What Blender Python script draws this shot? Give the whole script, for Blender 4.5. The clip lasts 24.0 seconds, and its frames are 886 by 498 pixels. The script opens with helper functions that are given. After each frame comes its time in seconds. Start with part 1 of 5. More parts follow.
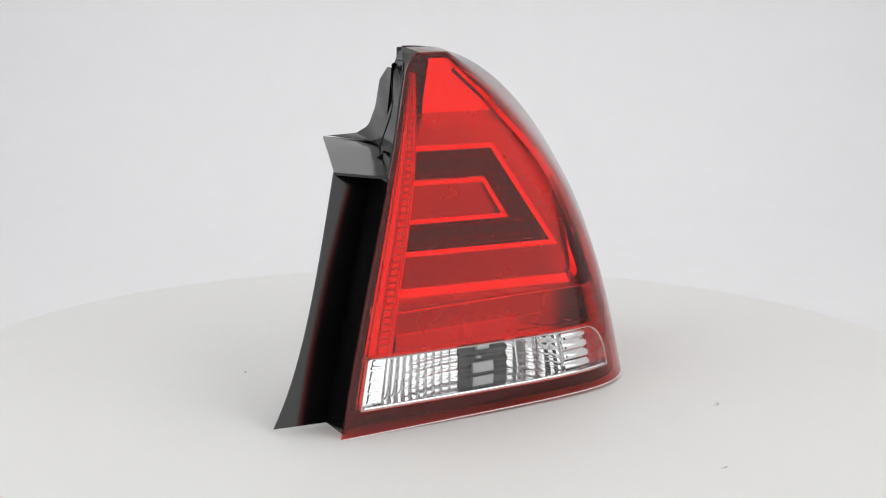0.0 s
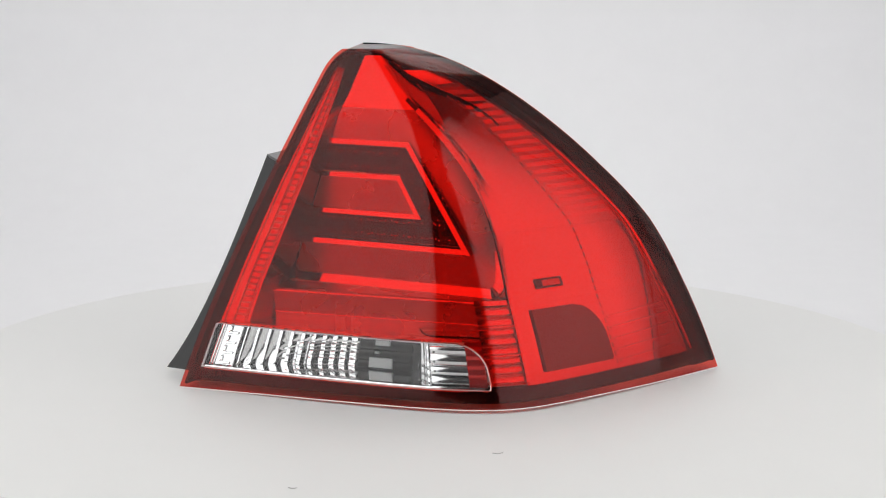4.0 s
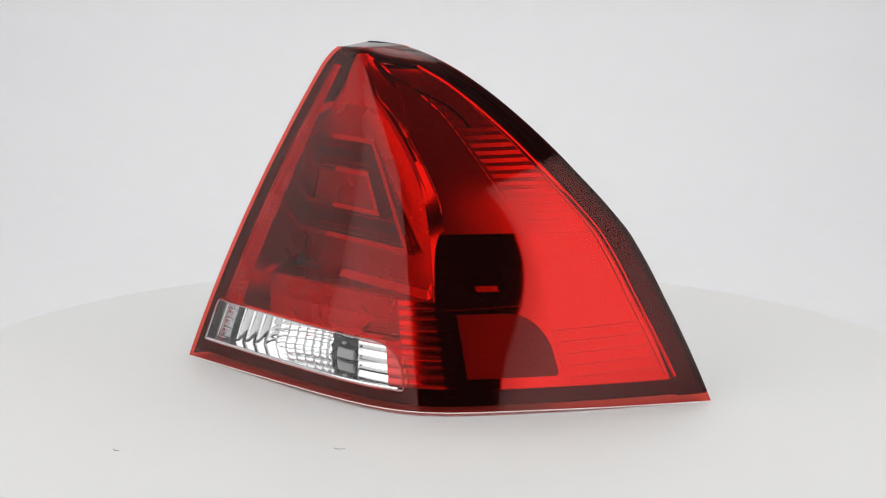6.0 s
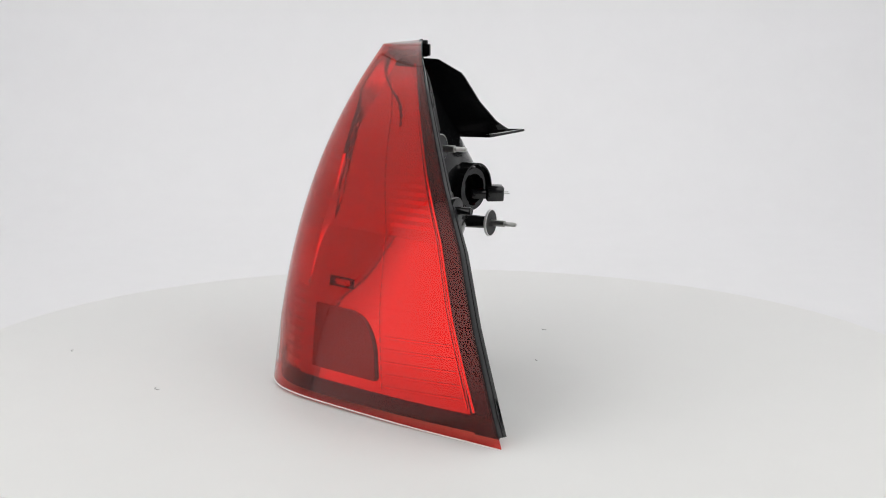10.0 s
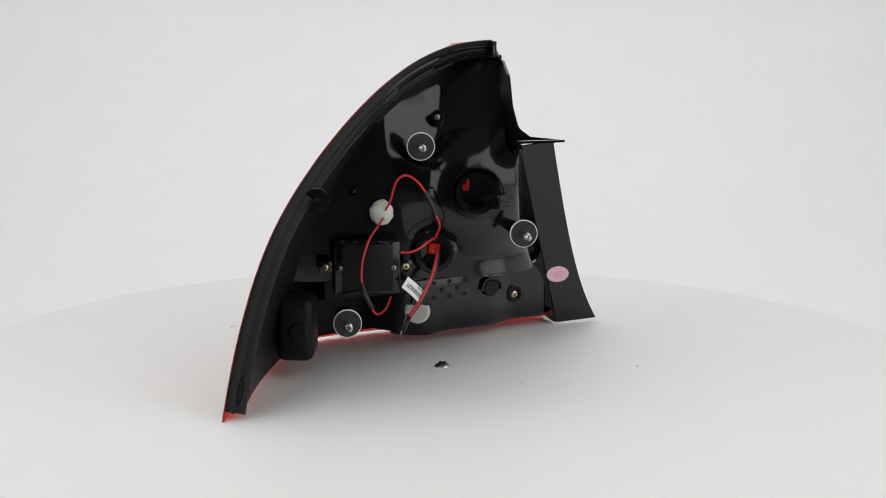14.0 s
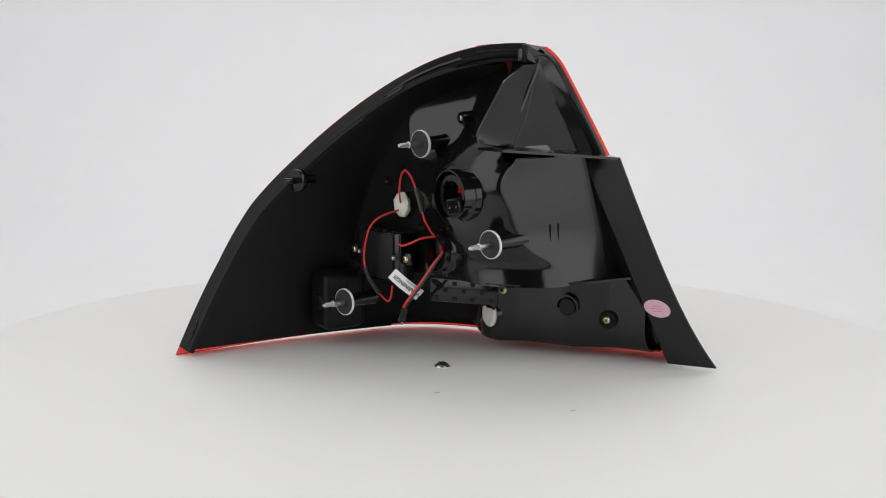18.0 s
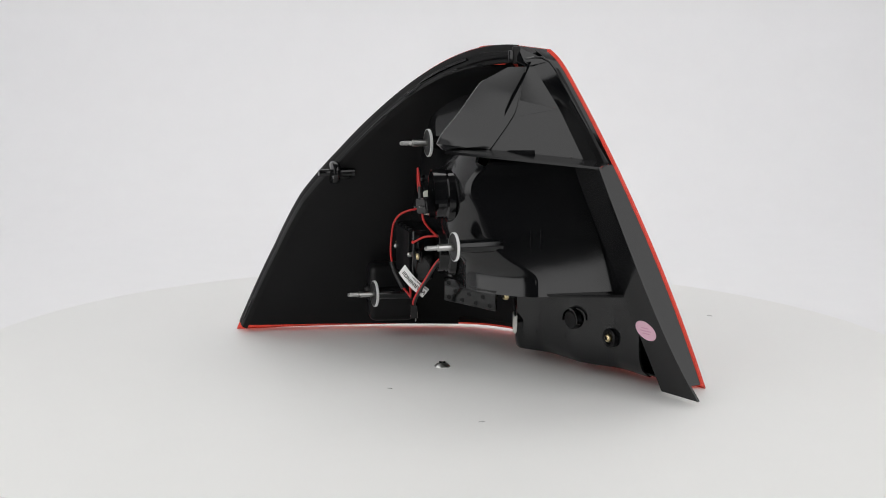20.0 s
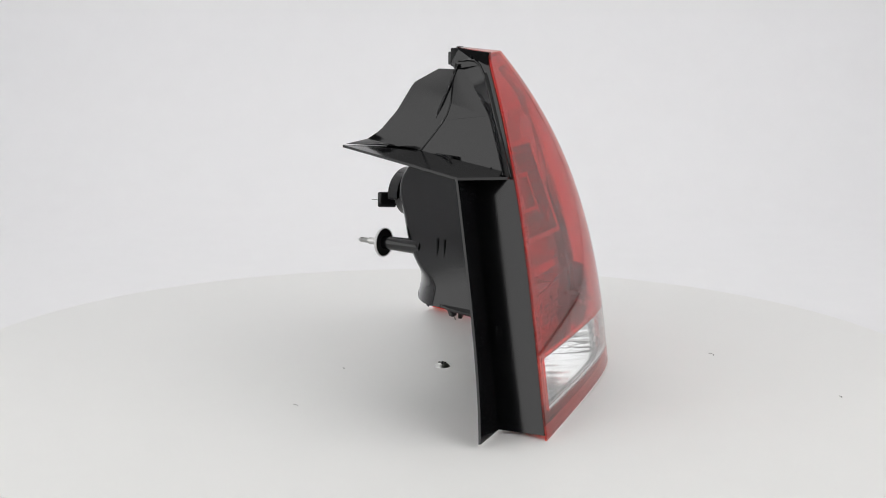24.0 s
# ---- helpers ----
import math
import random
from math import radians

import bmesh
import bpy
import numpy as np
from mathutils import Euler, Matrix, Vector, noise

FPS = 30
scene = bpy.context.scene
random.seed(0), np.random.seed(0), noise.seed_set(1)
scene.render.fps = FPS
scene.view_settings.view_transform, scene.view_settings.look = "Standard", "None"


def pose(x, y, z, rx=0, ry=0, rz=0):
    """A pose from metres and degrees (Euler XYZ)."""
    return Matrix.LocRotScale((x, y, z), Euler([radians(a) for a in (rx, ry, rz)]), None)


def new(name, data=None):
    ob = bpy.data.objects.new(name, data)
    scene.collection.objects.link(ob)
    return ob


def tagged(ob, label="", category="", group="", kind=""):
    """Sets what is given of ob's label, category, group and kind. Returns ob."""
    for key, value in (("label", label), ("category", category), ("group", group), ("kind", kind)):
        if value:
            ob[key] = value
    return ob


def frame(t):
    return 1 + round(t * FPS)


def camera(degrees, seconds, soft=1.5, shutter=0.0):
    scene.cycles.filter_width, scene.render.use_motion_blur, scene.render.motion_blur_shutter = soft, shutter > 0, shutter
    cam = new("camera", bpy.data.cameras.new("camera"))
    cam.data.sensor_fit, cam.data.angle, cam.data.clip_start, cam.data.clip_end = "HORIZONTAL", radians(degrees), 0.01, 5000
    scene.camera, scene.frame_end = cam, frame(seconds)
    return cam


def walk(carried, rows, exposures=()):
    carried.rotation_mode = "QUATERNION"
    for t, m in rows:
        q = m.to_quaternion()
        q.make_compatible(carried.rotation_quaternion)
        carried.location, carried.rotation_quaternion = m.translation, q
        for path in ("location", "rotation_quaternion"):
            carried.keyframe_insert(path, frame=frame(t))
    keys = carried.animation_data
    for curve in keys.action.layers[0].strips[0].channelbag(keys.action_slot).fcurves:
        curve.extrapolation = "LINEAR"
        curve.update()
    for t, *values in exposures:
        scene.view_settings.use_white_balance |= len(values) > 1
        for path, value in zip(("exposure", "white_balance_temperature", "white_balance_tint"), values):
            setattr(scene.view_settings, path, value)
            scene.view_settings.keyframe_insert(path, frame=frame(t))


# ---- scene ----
GROUND = -0.0028
SPIN = (-0.23382923, -0.23093653, 11.443005, -0.79887454, 1.7960315)


def turn(t):
    """Turn of the table in degrees at t seconds."""
    s = t / 24.0
    d = sum(SPIN[k] * s * (s - 1) * (s - 0.5) ** (k - 1) * 0.02 for k in range(1, 5))
    return math.degrees(SPIN[0] * t + d)


# ---- camera ----
cam = camera(32.27, 24.0, soft=1.0)
EYE = Matrix.Translation((0, -1.5, 0.3906)) @ pose(0, 0, 0, 90 - 10.322, 0, 0) @ pose(0, 0, 0, 0, 0, 0.356)
walk(cam, [(0.0, EYE), (24.0, EYE)], exposures=[(0.0, 0.06), (24.0, 0.06)])

# ---- light ----
world = bpy.data.worlds.new("studio_air")
world.use_nodes = True
world.node_tree.nodes["Background"].inputs[0].default_value = (0.52, 0.52, 0.53, 1)
world.node_tree.nodes["Background"].inputs[1].default_value = 0.02
scene.world = world
SIDE_GLOW, TOP_GLOW = 1.70, 2.25


# ---- materials ----
def mat(name):
    m = bpy.data.materials.new(name)
    m.use_nodes = True
    return m, m.node_tree, m.node_tree.nodes["Principled BSDF"]


def link(nt, a, b):
    nt.links.new(a, b)


def noise_bump(nt, bsdf, scale, strength, dist=0.0005, detail=4):
    co = nt.nodes.new("ShaderNodeTexCoord")
    tx = nt.nodes.new("ShaderNodeTexNoise")
    tx.inputs["Scale"].default_value, tx.inputs["Detail"].default_value = scale, detail
    link(nt, co.outputs["Object"], tx.inputs["Vector"])
    bp = nt.nodes.new("ShaderNodeBump")
    bp.inputs["Strength"].default_value, bp.inputs["Distance"].default_value = strength, dist
    link(nt, tx.outputs["Fac"], bp.inputs["Height"])
    link(nt, bp.outputs["Normal"], bsdf.inputs["Normal"])
    return co, tx


def plain(name, rgb, rough, metal=0.0, bump=0.0, scale=300, vary=0.0, spread=0.0, ior=1.5):
    """A surface with grain in its relief, its roughness (spread) and its colour (vary)."""
    m, nt, b = mat(name)
    b.inputs["Base Color"].default_value = (*rgb, 1)
    b.inputs["Roughness"].default_value, b.inputs["Metallic"].default_value = rough, metal
    b.inputs["IOR"].default_value = ior
    co, tx = noise_bump(nt, b, scale, bump) if bump else (nt.nodes.new("ShaderNodeTexCoord"), None)
    if vary or spread:
        t2 = nt.nodes.new("ShaderNodeTexNoise")
        t2.inputs["Scale"].default_value, t2.inputs["Detail"].default_value = 22, 6
        link(nt, co.outputs["Object"], t2.inputs["Vector"])
        if vary:
            mx = nt.nodes.new("ShaderNodeMix")
            mx.data_type = "RGBA"
            mx.inputs["A"].default_value = (*[c * (1 - vary) for c in rgb], 1)
            mx.inputs["B"].default_value = (*[min(1, c * (1 + vary)) for c in rgb], 1)
            link(nt, t2.outputs["Fac"], mx.inputs["Factor"])
            link(nt, mx.outputs["Result"], b.inputs["Base Color"])
        if spread:
            mr = nt.nodes.new("ShaderNodeMapRange")
            mr.inputs["To Min"].default_value, mr.inputs["To Max"].default_value = max(0.02, rough - spread), rough + spread
            link(nt, t2.outputs["Fac"], mr.inputs["Value"])
            link(nt, mr.outputs["Result"], b.inputs["Roughness"])
    return m


def lens_mat(name, rgb, rough=0.03, bump=0.0, haze=0.004, sheen=0.13, head_on=0.022):
    """Moulded clear plastic: tinted light goes through, gloss grows towards the edge."""
    m, nt, b = mat(name)
    nt.nodes.remove(b)
    out = nt.nodes["Material Output"]
    tr, gl, mx = (nt.nodes.new("ShaderNodeBsdf" + k) if k != "Mix" else nt.nodes.new("ShaderNodeMixShader") for k in ("Transparent", "Glossy", "Mix"))
    tr.inputs["Color"].default_value = (*rgb, 1)
    gl.inputs["Roughness"].default_value = rough
    lw = nt.nodes.new("ShaderNodeLayerWeight")
    lw.inputs["Blend"].default_value = 0.5
    p5 = nt.nodes.new("ShaderNodeMath")
    p5.operation, p5.inputs[1].default_value = "POWER", 4.6
    ma = nt.nodes.new("ShaderNodeMath")
    ma.operation, ma.inputs[1].default_value, ma.inputs[2].default_value = "MULTIPLY_ADD", 0.95, head_on
    link(nt, lw.outputs["Facing"], p5.inputs[0])
    link(nt, p5.outputs[0], ma.inputs[0])
    link(nt, ma.outputs[0], mx.inputs[0])
    hz, df = nt.nodes.new("ShaderNodeMixShader"), nt.nodes.new("ShaderNodeBsdfDiffuse")
    df.inputs["Color"].default_value, hz.inputs[0].default_value = (*[0.25 + 0.6 * c for c in rgb], 1), haze
    link(nt, tr.outputs[0], hz.inputs[1])
    link(nt, df.outputs[0], hz.inputs[2])
    link(nt, hz.outputs[0], mx.inputs[1])
    link(nt, gl.outputs[0], mx.inputs[2])
    # softer sheen of the moulded surface at glancing angles
    sg, sm, sp = nt.nodes.new("ShaderNodeBsdfGlossy"), nt.nodes.new("ShaderNodeMixShader"), nt.nodes.new("ShaderNodeMath")
    s2 = nt.nodes.new("ShaderNodeMath")
    sg.inputs["Roughness"].default_value = 0.42
    sp.operation, sp.inputs[1].default_value = "POWER", 2.3
    s2.operation, s2.inputs[1].default_value = "MULTIPLY", sheen
    link(nt, lw.outputs["Facing"], sp.inputs[0])
    link(nt, sp.outputs[0], s2.inputs[0])
    link(nt, s2.outputs[0], sm.inputs[0])
    link(nt, mx.outputs[0], sm.inputs[1])
    link(nt, sg.outputs[0], sm.inputs[2])
    link(nt, sm.outputs[0], out.inputs["Surface"])
    if bump:
        noise_bump(nt, gl, 25, bump, 0.0008, 2)
    return m


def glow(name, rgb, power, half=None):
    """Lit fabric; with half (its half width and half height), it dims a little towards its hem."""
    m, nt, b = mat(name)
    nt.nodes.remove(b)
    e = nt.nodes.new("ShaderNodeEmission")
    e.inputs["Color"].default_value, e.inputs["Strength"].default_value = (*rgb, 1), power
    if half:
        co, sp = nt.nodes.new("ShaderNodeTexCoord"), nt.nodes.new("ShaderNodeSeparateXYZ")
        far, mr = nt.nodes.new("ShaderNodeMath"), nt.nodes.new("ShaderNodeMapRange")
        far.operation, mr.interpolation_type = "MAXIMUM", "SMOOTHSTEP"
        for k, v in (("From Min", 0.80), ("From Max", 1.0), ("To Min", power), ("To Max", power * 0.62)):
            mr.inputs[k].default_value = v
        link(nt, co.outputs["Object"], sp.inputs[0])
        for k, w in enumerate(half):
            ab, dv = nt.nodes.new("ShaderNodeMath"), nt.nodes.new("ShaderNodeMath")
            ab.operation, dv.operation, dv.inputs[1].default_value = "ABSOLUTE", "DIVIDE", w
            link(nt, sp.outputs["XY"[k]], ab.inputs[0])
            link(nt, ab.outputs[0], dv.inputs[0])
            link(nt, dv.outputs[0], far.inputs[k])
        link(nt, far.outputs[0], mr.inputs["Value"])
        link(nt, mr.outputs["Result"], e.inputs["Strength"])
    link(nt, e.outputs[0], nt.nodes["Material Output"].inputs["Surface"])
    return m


RED_LENS = lens_mat("red_lens_plastic", (0.92, 0.285, 0.235), 0.035, 0.04)
CLEAR_LENS = lens_mat("clear_lens_plastic", (0.98, 0.985, 0.985), 0.03, 0.04, 0.01, 0.15)
BLACK = plain("black_plastic", (0.0050, 0.0052, 0.0058), 0.13, 0, 0.05, 500, 0.15, 0.05, 1.48)
BLACK_MATTE = plain("black_matte_plastic", (0.006, 0.006, 0.0065), 0.42, 0, 0.15, 900, 0.2, 0.08, 1.28)
BLACK_SMOOTH = plain("smooth_black_plastic", (0.004, 0.004, 0.0044), 0.09, 0, 0, 300, 0.1, 0.02, 1.4)
CHROME = plain("chromed_plastic", (0.78, 0.78, 0.79), 0.075, 1.0, 0.02, 60)
SIDE_CHROME = plain("mirror_bright_plastic", (0.66, 0.655, 0.655), 0.035, 1.0, 0.015, 60)
FLUTED = plain("bright_fluted_plastic", (0.92, 0.92, 0.925), 0.07, 0.95, 0.03, 200)
PALE_EDGE = plain("pale_moulded_edge", (0.80, 0.70, 0.68), 0.3)
SATIN = plain("satin_metallised_plastic", (0.54, 0.53, 0.53), 0.27, 0.85, 0.1, 500, 0.08, 0.05)
STEEL = plain("zinc_steel", (0.5, 0.5, 0.49), 0.3, 1.0, 0.15, 900, 0.12, 0.08)
BRASS = plain("yellow_zinc_screw", (0.75, 0.62, 0.36), 0.3, 1.0, 0.15, 900, 0.15, 0.08)
WHITE_TABLE = plain("white_table_laminate", (0.82, 0.82, 0.805), 0.5, 0, 0.06, 260, 0.012, 0.05)
PAPER_WHITE = plain("white_backdrop_paper", (0.85, 0.85, 0.862), 0.9, 0, 0.05, 90, 0.015)
DARK_ROOM = plain("dark_room_paint", (0.016, 0.016, 0.017), 0.9, 0, 0.1, 60, 0.2)
WIRE_RED = plain("red_wire_insulation", (0.55, 0.02, 0.018), 0.4, 0, 0.05, 400, 0.1)
WIRE_BLACK = plain("black_wire_insulation", (0.012, 0.012, 0.012), 0.42, 0, 0.05, 400, 0.1)
RUBBER = plain("black_rubber", (0.012, 0.012, 0.012), 0.6, 0, 0.2, 600, 0.2, 0.05)
GASKET_EDGE = plain("white_foam_edge", (0.7, 0.7, 0.7), 0.7, 0, 0.2, 900, 0.1)
GLUE = plain("off_white_glue", (0.62, 0.62, 0.55), 0.55, 0, 0.6, 140, 0.12)
TAG = plain("white_tag_paper", (0.8, 0.8, 0.8), 0.7, 0, 0.1, 300, 0.02)
PRINT = plain("black_print", (0.03, 0.03, 0.03), 0.7)
PINK = plain("pink_sticker_paper", (0.72, 0.45, 0.55), 0.65, 0, 0.1, 300, 0.04)
PINK_PRINT = plain("faded_pink_print", (0.6, 0.3, 0.42), 0.65)
REFLEX = plain("reflex_prism_plastic", (0.2, 0.16, 0.16), 0.35, 0.6, 0.9, 420)
REFLECTOR = plain("metallised_reflector", (0.70, 0.69, 0.69), 0.20, 1.0, 0.04, 80, 0.03, 0.03)
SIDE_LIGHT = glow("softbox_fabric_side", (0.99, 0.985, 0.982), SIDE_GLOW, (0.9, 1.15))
TOP_LIGHT = glow("softbox_fabric_top", (1.0, 0.99, 0.975), TOP_GLOW)


# ---- mesh helpers ----
def part(name, bm, material, parent=None, label="", smooth=True, local=None):
    me = bpy.data.meshes.new(name)
    bm.to_mesh(me)
    bm.free()
    return part_mesh(name, me, material, parent, label, smooth, local)


def part_mesh(name, me, material, parent=None, label="", smooth=True, local=None):
    for m in material if isinstance(material, (list, tuple)) else (material,):
        me.materials.append(m)
    if smooth:
        me.polygons.foreach_set("use_smooth", [True] * len(me.polygons))
        me.set_sharp_from_angle(angle=radians(38))
    ob = new(name, me)
    ob.parent = parent
    if local is not None:
        ob.matrix_basis = local
    if label:
        tagged(ob, label)
    return ob


def thing(name, label, category, group=""):
    return tagged(new(name), label, category, group)


def box_bm(size, centre=(0, 0, 0), bevel=0.001, segs=2):
    bm = bmesh.new()
    bmesh.ops.create_cube(bm, size=1, matrix=Matrix.Translation(centre) @ Matrix.Diagonal((*size, 1)))
    if bevel:
        bmesh.ops.bevel(bm, geom=bm.edges[:], offset=bevel, segments=segs, affect="EDGES", profile=0.5)
    return bm


def lathe_bm(profile, n=32, m=Matrix()):
    """Turns (radius, height) pairs round the z axis."""
    bm = bmesh.new()
    rings = [[bm.verts.new(m @ Vector((r * math.cos(2 * math.pi * k / n), r * math.sin(2 * math.pi * k / n), h))) for k in range(n)] if r > 1e-6 else [bm.verts.new(m @ Vector((0, 0, h)))] for r, h in profile]
    for a, b in zip(rings, rings[1:]):
        for k in range(n):
            f = [a[k % len(a)], a[(k + 1) % len(a)], b[(k + 1) % len(b)], b[k % len(b)]]
            f = list(dict.fromkeys(f))
            if len(f) > 2:
                bm.faces.new(f)
    bmesh.ops.recalc_face_normals(bm, faces=bm.faces)
    return bm


def axis(p, d):
    """A pose at p whose z axis points along d."""
    return Matrix.Translation(p) @ Vector(d).to_track_quat("Z", "Y").to_matrix().to_4x4()


def slab(points, thick, direction=None, bevel=0.0):
    """A plate from a polygon, thickened along its normal or a given direction."""
    bm = bmesh.new()
    pts = [Vector(p) for p in points]
    n = Vector((0, 0, 0))
    for i in range(len(pts)):
        n += (pts[i] - pts[0]).cross(pts[(i + 1) % len(pts)] - pts[0])
    n = Vector(direction).normalized() if direction else n.normalized()
    a = [bm.verts.new(p) for p in pts]
    b = [bm.verts.new(p + n * thick) for p in pts]
    bm.faces.new(a)
    bm.faces.new(b[::-1])
    for i in range(len(a)):
        bm.faces.new((a[i], a[(i + 1) % len(a)], b[(i + 1) % len(a)], b[i]))
    bmesh.ops.recalc_face_normals(bm, faces=bm.faces)
    if bevel:
        bmesh.ops.bevel(bm, geom=bm.edges[:], offset=bevel, segments=2, affect="EDGES", profile=0.5)
    return bm


def sheet(outer, inner, mask=None):
    """A thick sheet between two grids of points; only the cells in mask."""
    nr, nc = outer.shape[:2]
    mask = np.ones((nr - 1, nc - 1), bool) if mask is None else mask
    o, i = outer.reshape(-1, 3), inner.reshape(-1, 3)
    faces, off = [], len(o)
    for r in range(nr - 1):
        for c in range(nc - 1):
            if not mask[r, c]:
                continue
            q = (r * nc + c, r * nc + c + 1, (r + 1) * nc + c + 1, (r + 1) * nc + c)
            faces.append(q)
            faces.append(tuple(k + off for k in q[::-1]))
            for (dr, dc), (u, v) in (((-1, 0), (0, 1)), ((0, 1), (1, 2)), ((1, 0), (2, 3)), ((0, -1), (3, 0))):
                rr, cc = r + dr, c + dc
                if not (0 <= rr < nr - 1 and 0 <= cc < nc - 1 and mask[rr, cc]):
                    faces.append((q[v], q[u], q[u] + off, q[v] + off))
    used = sorted({k for f in faces for k in f})
    index = {k: n for n, k in enumerate(used)}
    allp = np.concatenate([o, i])
    me = bpy.data.meshes.new("sheet")
    me.from_pydata([tuple(allp[k]) for k in used], [], [tuple(index[k] for k in f) for f in faces])
    me.validate()
    return me


def tube(points, radius, n=10, steps=8):
    """A round cable along a smooth line through the points."""
    pts = [Vector(p) for p in points]
    line = []
    for k in range(len(pts) - 1):
        p0, p1, p2, p3 = pts[max(k - 1, 0)], pts[k], pts[k + 1], pts[min(k + 2, len(pts) - 1)]
        for s in range(steps):
            t = s / steps
            line.append(0.5 * ((2 * p1) + (p2 - p0) * t + (2 * p0 - 5 * p1 + 4 * p2 - p3) * t * t + (3 * p1 - p0 - 3 * p2 + p3) * t ** 3))
    line.append(pts[-1])
    bm = bmesh.new()
    rings = []
    side = None
    for k, p in enumerate(line):
        d = (line[min(k + 1, len(line) - 1)] - line[max(k - 1, 0)]).normalized()
        side = (side - d * side.dot(d)).normalized() if side else d.orthogonal().normalized()
        up = d.cross(side)
        rings.append([bm.verts.new(p + radius * (math.cos(2 * math.pi * j / n) * side + math.sin(2 * math.pi * j / n) * up)) for j in range(n)])
    for a, b in zip(rings, rings[1:]):
        for j in range(n):
            bm.faces.new((a[j], a[(j + 1) % n], b[(j + 1) % n], b[j]))
    bm.faces.new(rings[0][::-1])
    bm.faces.new(rings[-1])
    bmesh.ops.recalc_face_normals(bm, faces=bm.faces)
    return bm


# ---- the form of the lens ----
EDGE_BOOT = ((-0.08453, -0.25093, -0.00278), (-0.07005, -0.21407, 0.10708), (-0.04201, -0.1659, 0.21555), (-0.03276, -0.10539, 0.31755))
EDGE_WING = ((0.16523, 0.22481, -0.00303), (0.15457, 0.15599, 0.15804), (0.12413, 0.12477, 0.20204), (0.08345, 0.05999, 0.24284), (0.05455, 0.01615, 0.32351), (-0.03916, -0.0683, 0.3218))
CORNER_X, CORNER_Y = (0.19572, -0.08074, -0.01561, -0.09774), (-0.07255, -0.03411, 0.05539, -0.03216)
CORNER_W = (1.42272, -0.02481, 0.43118)
TOP_Z = 0.318
CAP_Z = 0.3168


def bezier(ctrl, u):
    c, n = np.array(ctrl), len(ctrl) - 1
    return sum(math.comb(n, k) * (u ** k * (1 - u) ** (n - k))[:, None] * c[k] for k in range(n + 1))


def wing_edge(u):
    """The wing's rear edge, with the slight corner that it has half-way up."""
    e = bezier(EDGE_WING, u)
    e[:, 1] += 0.004 * np.interp(e[:, 2], (0.095, 0.155, 0.205), (0, 1, 0))
    return e


_u = np.linspace(0, 1, 1200)
_boot, _wing = bezier(EDGE_BOOT, _u), wing_edge(_u)
_wing = _wing[: _wing[:, 2].argmax() + 1]


def section(z, a):
    """Points of the lens's outside at height z; a runs 0..1 over the rear face to the corner and 1..2 along the wing."""
    s = z / 0.32
    cx, cy = (sum(k * s ** e for e, k in enumerate(c)) for c in (CORNER_X, CORNER_Y))
    w = math.exp(CORNER_W[0] + CORNER_W[1] * s + CORNER_W[2] * s * s)
    p = [np.array([np.interp(z, e[:, 2], e[:, 0]), np.interp(z, e[:, 2], e[:, 1])]) for e in (_boot, _wing)]
    k = min(1, max(0, (z - 0.296) / 0.022))
    p[0] = p[0] + np.array([0.0105, 0.0075]) * (1 - math.sqrt(1 - k * k))
    v = np.linspace(0, 1, 240)[:, None]
    b0, b1, b2 = (1 - v) ** 2, 2 * w * v * (1 - v), v * v
    q = (b0 * p[0] + b1 * np.array([cx, cy]) + b2 * p[1]) / (b0 + b1 + b2)
    run = np.concatenate([[0], np.cumsum(np.hypot(*np.diff(q, axis=0).T))])
    mid = np.interp(0.5, v[:, 0], run)
    a = np.asarray(a, float)
    d = np.where(a <= 1, a * mid, mid + (a - 1) * (run[-1] - mid))
    x, y = np.interp(d, run, q[:, 0]), np.interp(d, run, q[:, 1])
    # the lower wing bows in a little towards its rear edge
    bow = 0.0016 * math.exp(-((z - 0.06) / 0.13) ** 4) * np.where(a > 1, np.sin(2 * math.pi * (a - 1)) * np.sin(math.pi * (a - 1)), 0)
    chord = p[1] - q[120]
    chord = chord / np.hypot(*chord)
    return np.stack([x - bow * chord[1], y + bow * chord[0], np.full(a.shape, z)], -1)


def normals(g):
    du, dz = np.gradient(g, axis=1), np.gradient(g, axis=0)
    n = np.cross(du, dz)
    return n / np.maximum(np.linalg.norm(n, axis=-1, keepdims=True), 1e-12)


def patch(zs, cols, depth):
    """A grid of points behind the lens's outside. cols: a's, or a function of z; depth: metres, or a function of (a, z)."""
    zs = np.asarray(zs, float)
    A = np.array([cols(z) if callable(cols) else cols for z in zs], float)
    g = np.array([section(z, a) for z, a in zip(zs, A)])
    e = 0.004
    n = np.cross(np.array([section(z, np.clip(a + e, 0, 2)) - section(z, np.clip(a - e, 0, 2)) for z, a in zip(zs, A)]),
                 np.array([section(min(z + 0.003, TOP_Z), a) - section(max(z - 0.003, -0.0027), a) for z, a in zip(zs, A)]))
    n /= np.maximum(np.linalg.norm(n, axis=-1, keepdims=True), 1e-12)
    d = np.array([[depth(a, z) for a in row] for row, z in zip(A, zs)])[..., None] if callable(depth) else depth
    return g - n * d


def on_lens(a, z, depth=0.0):
    return Vector(patch([z], [a], depth)[0, 0])


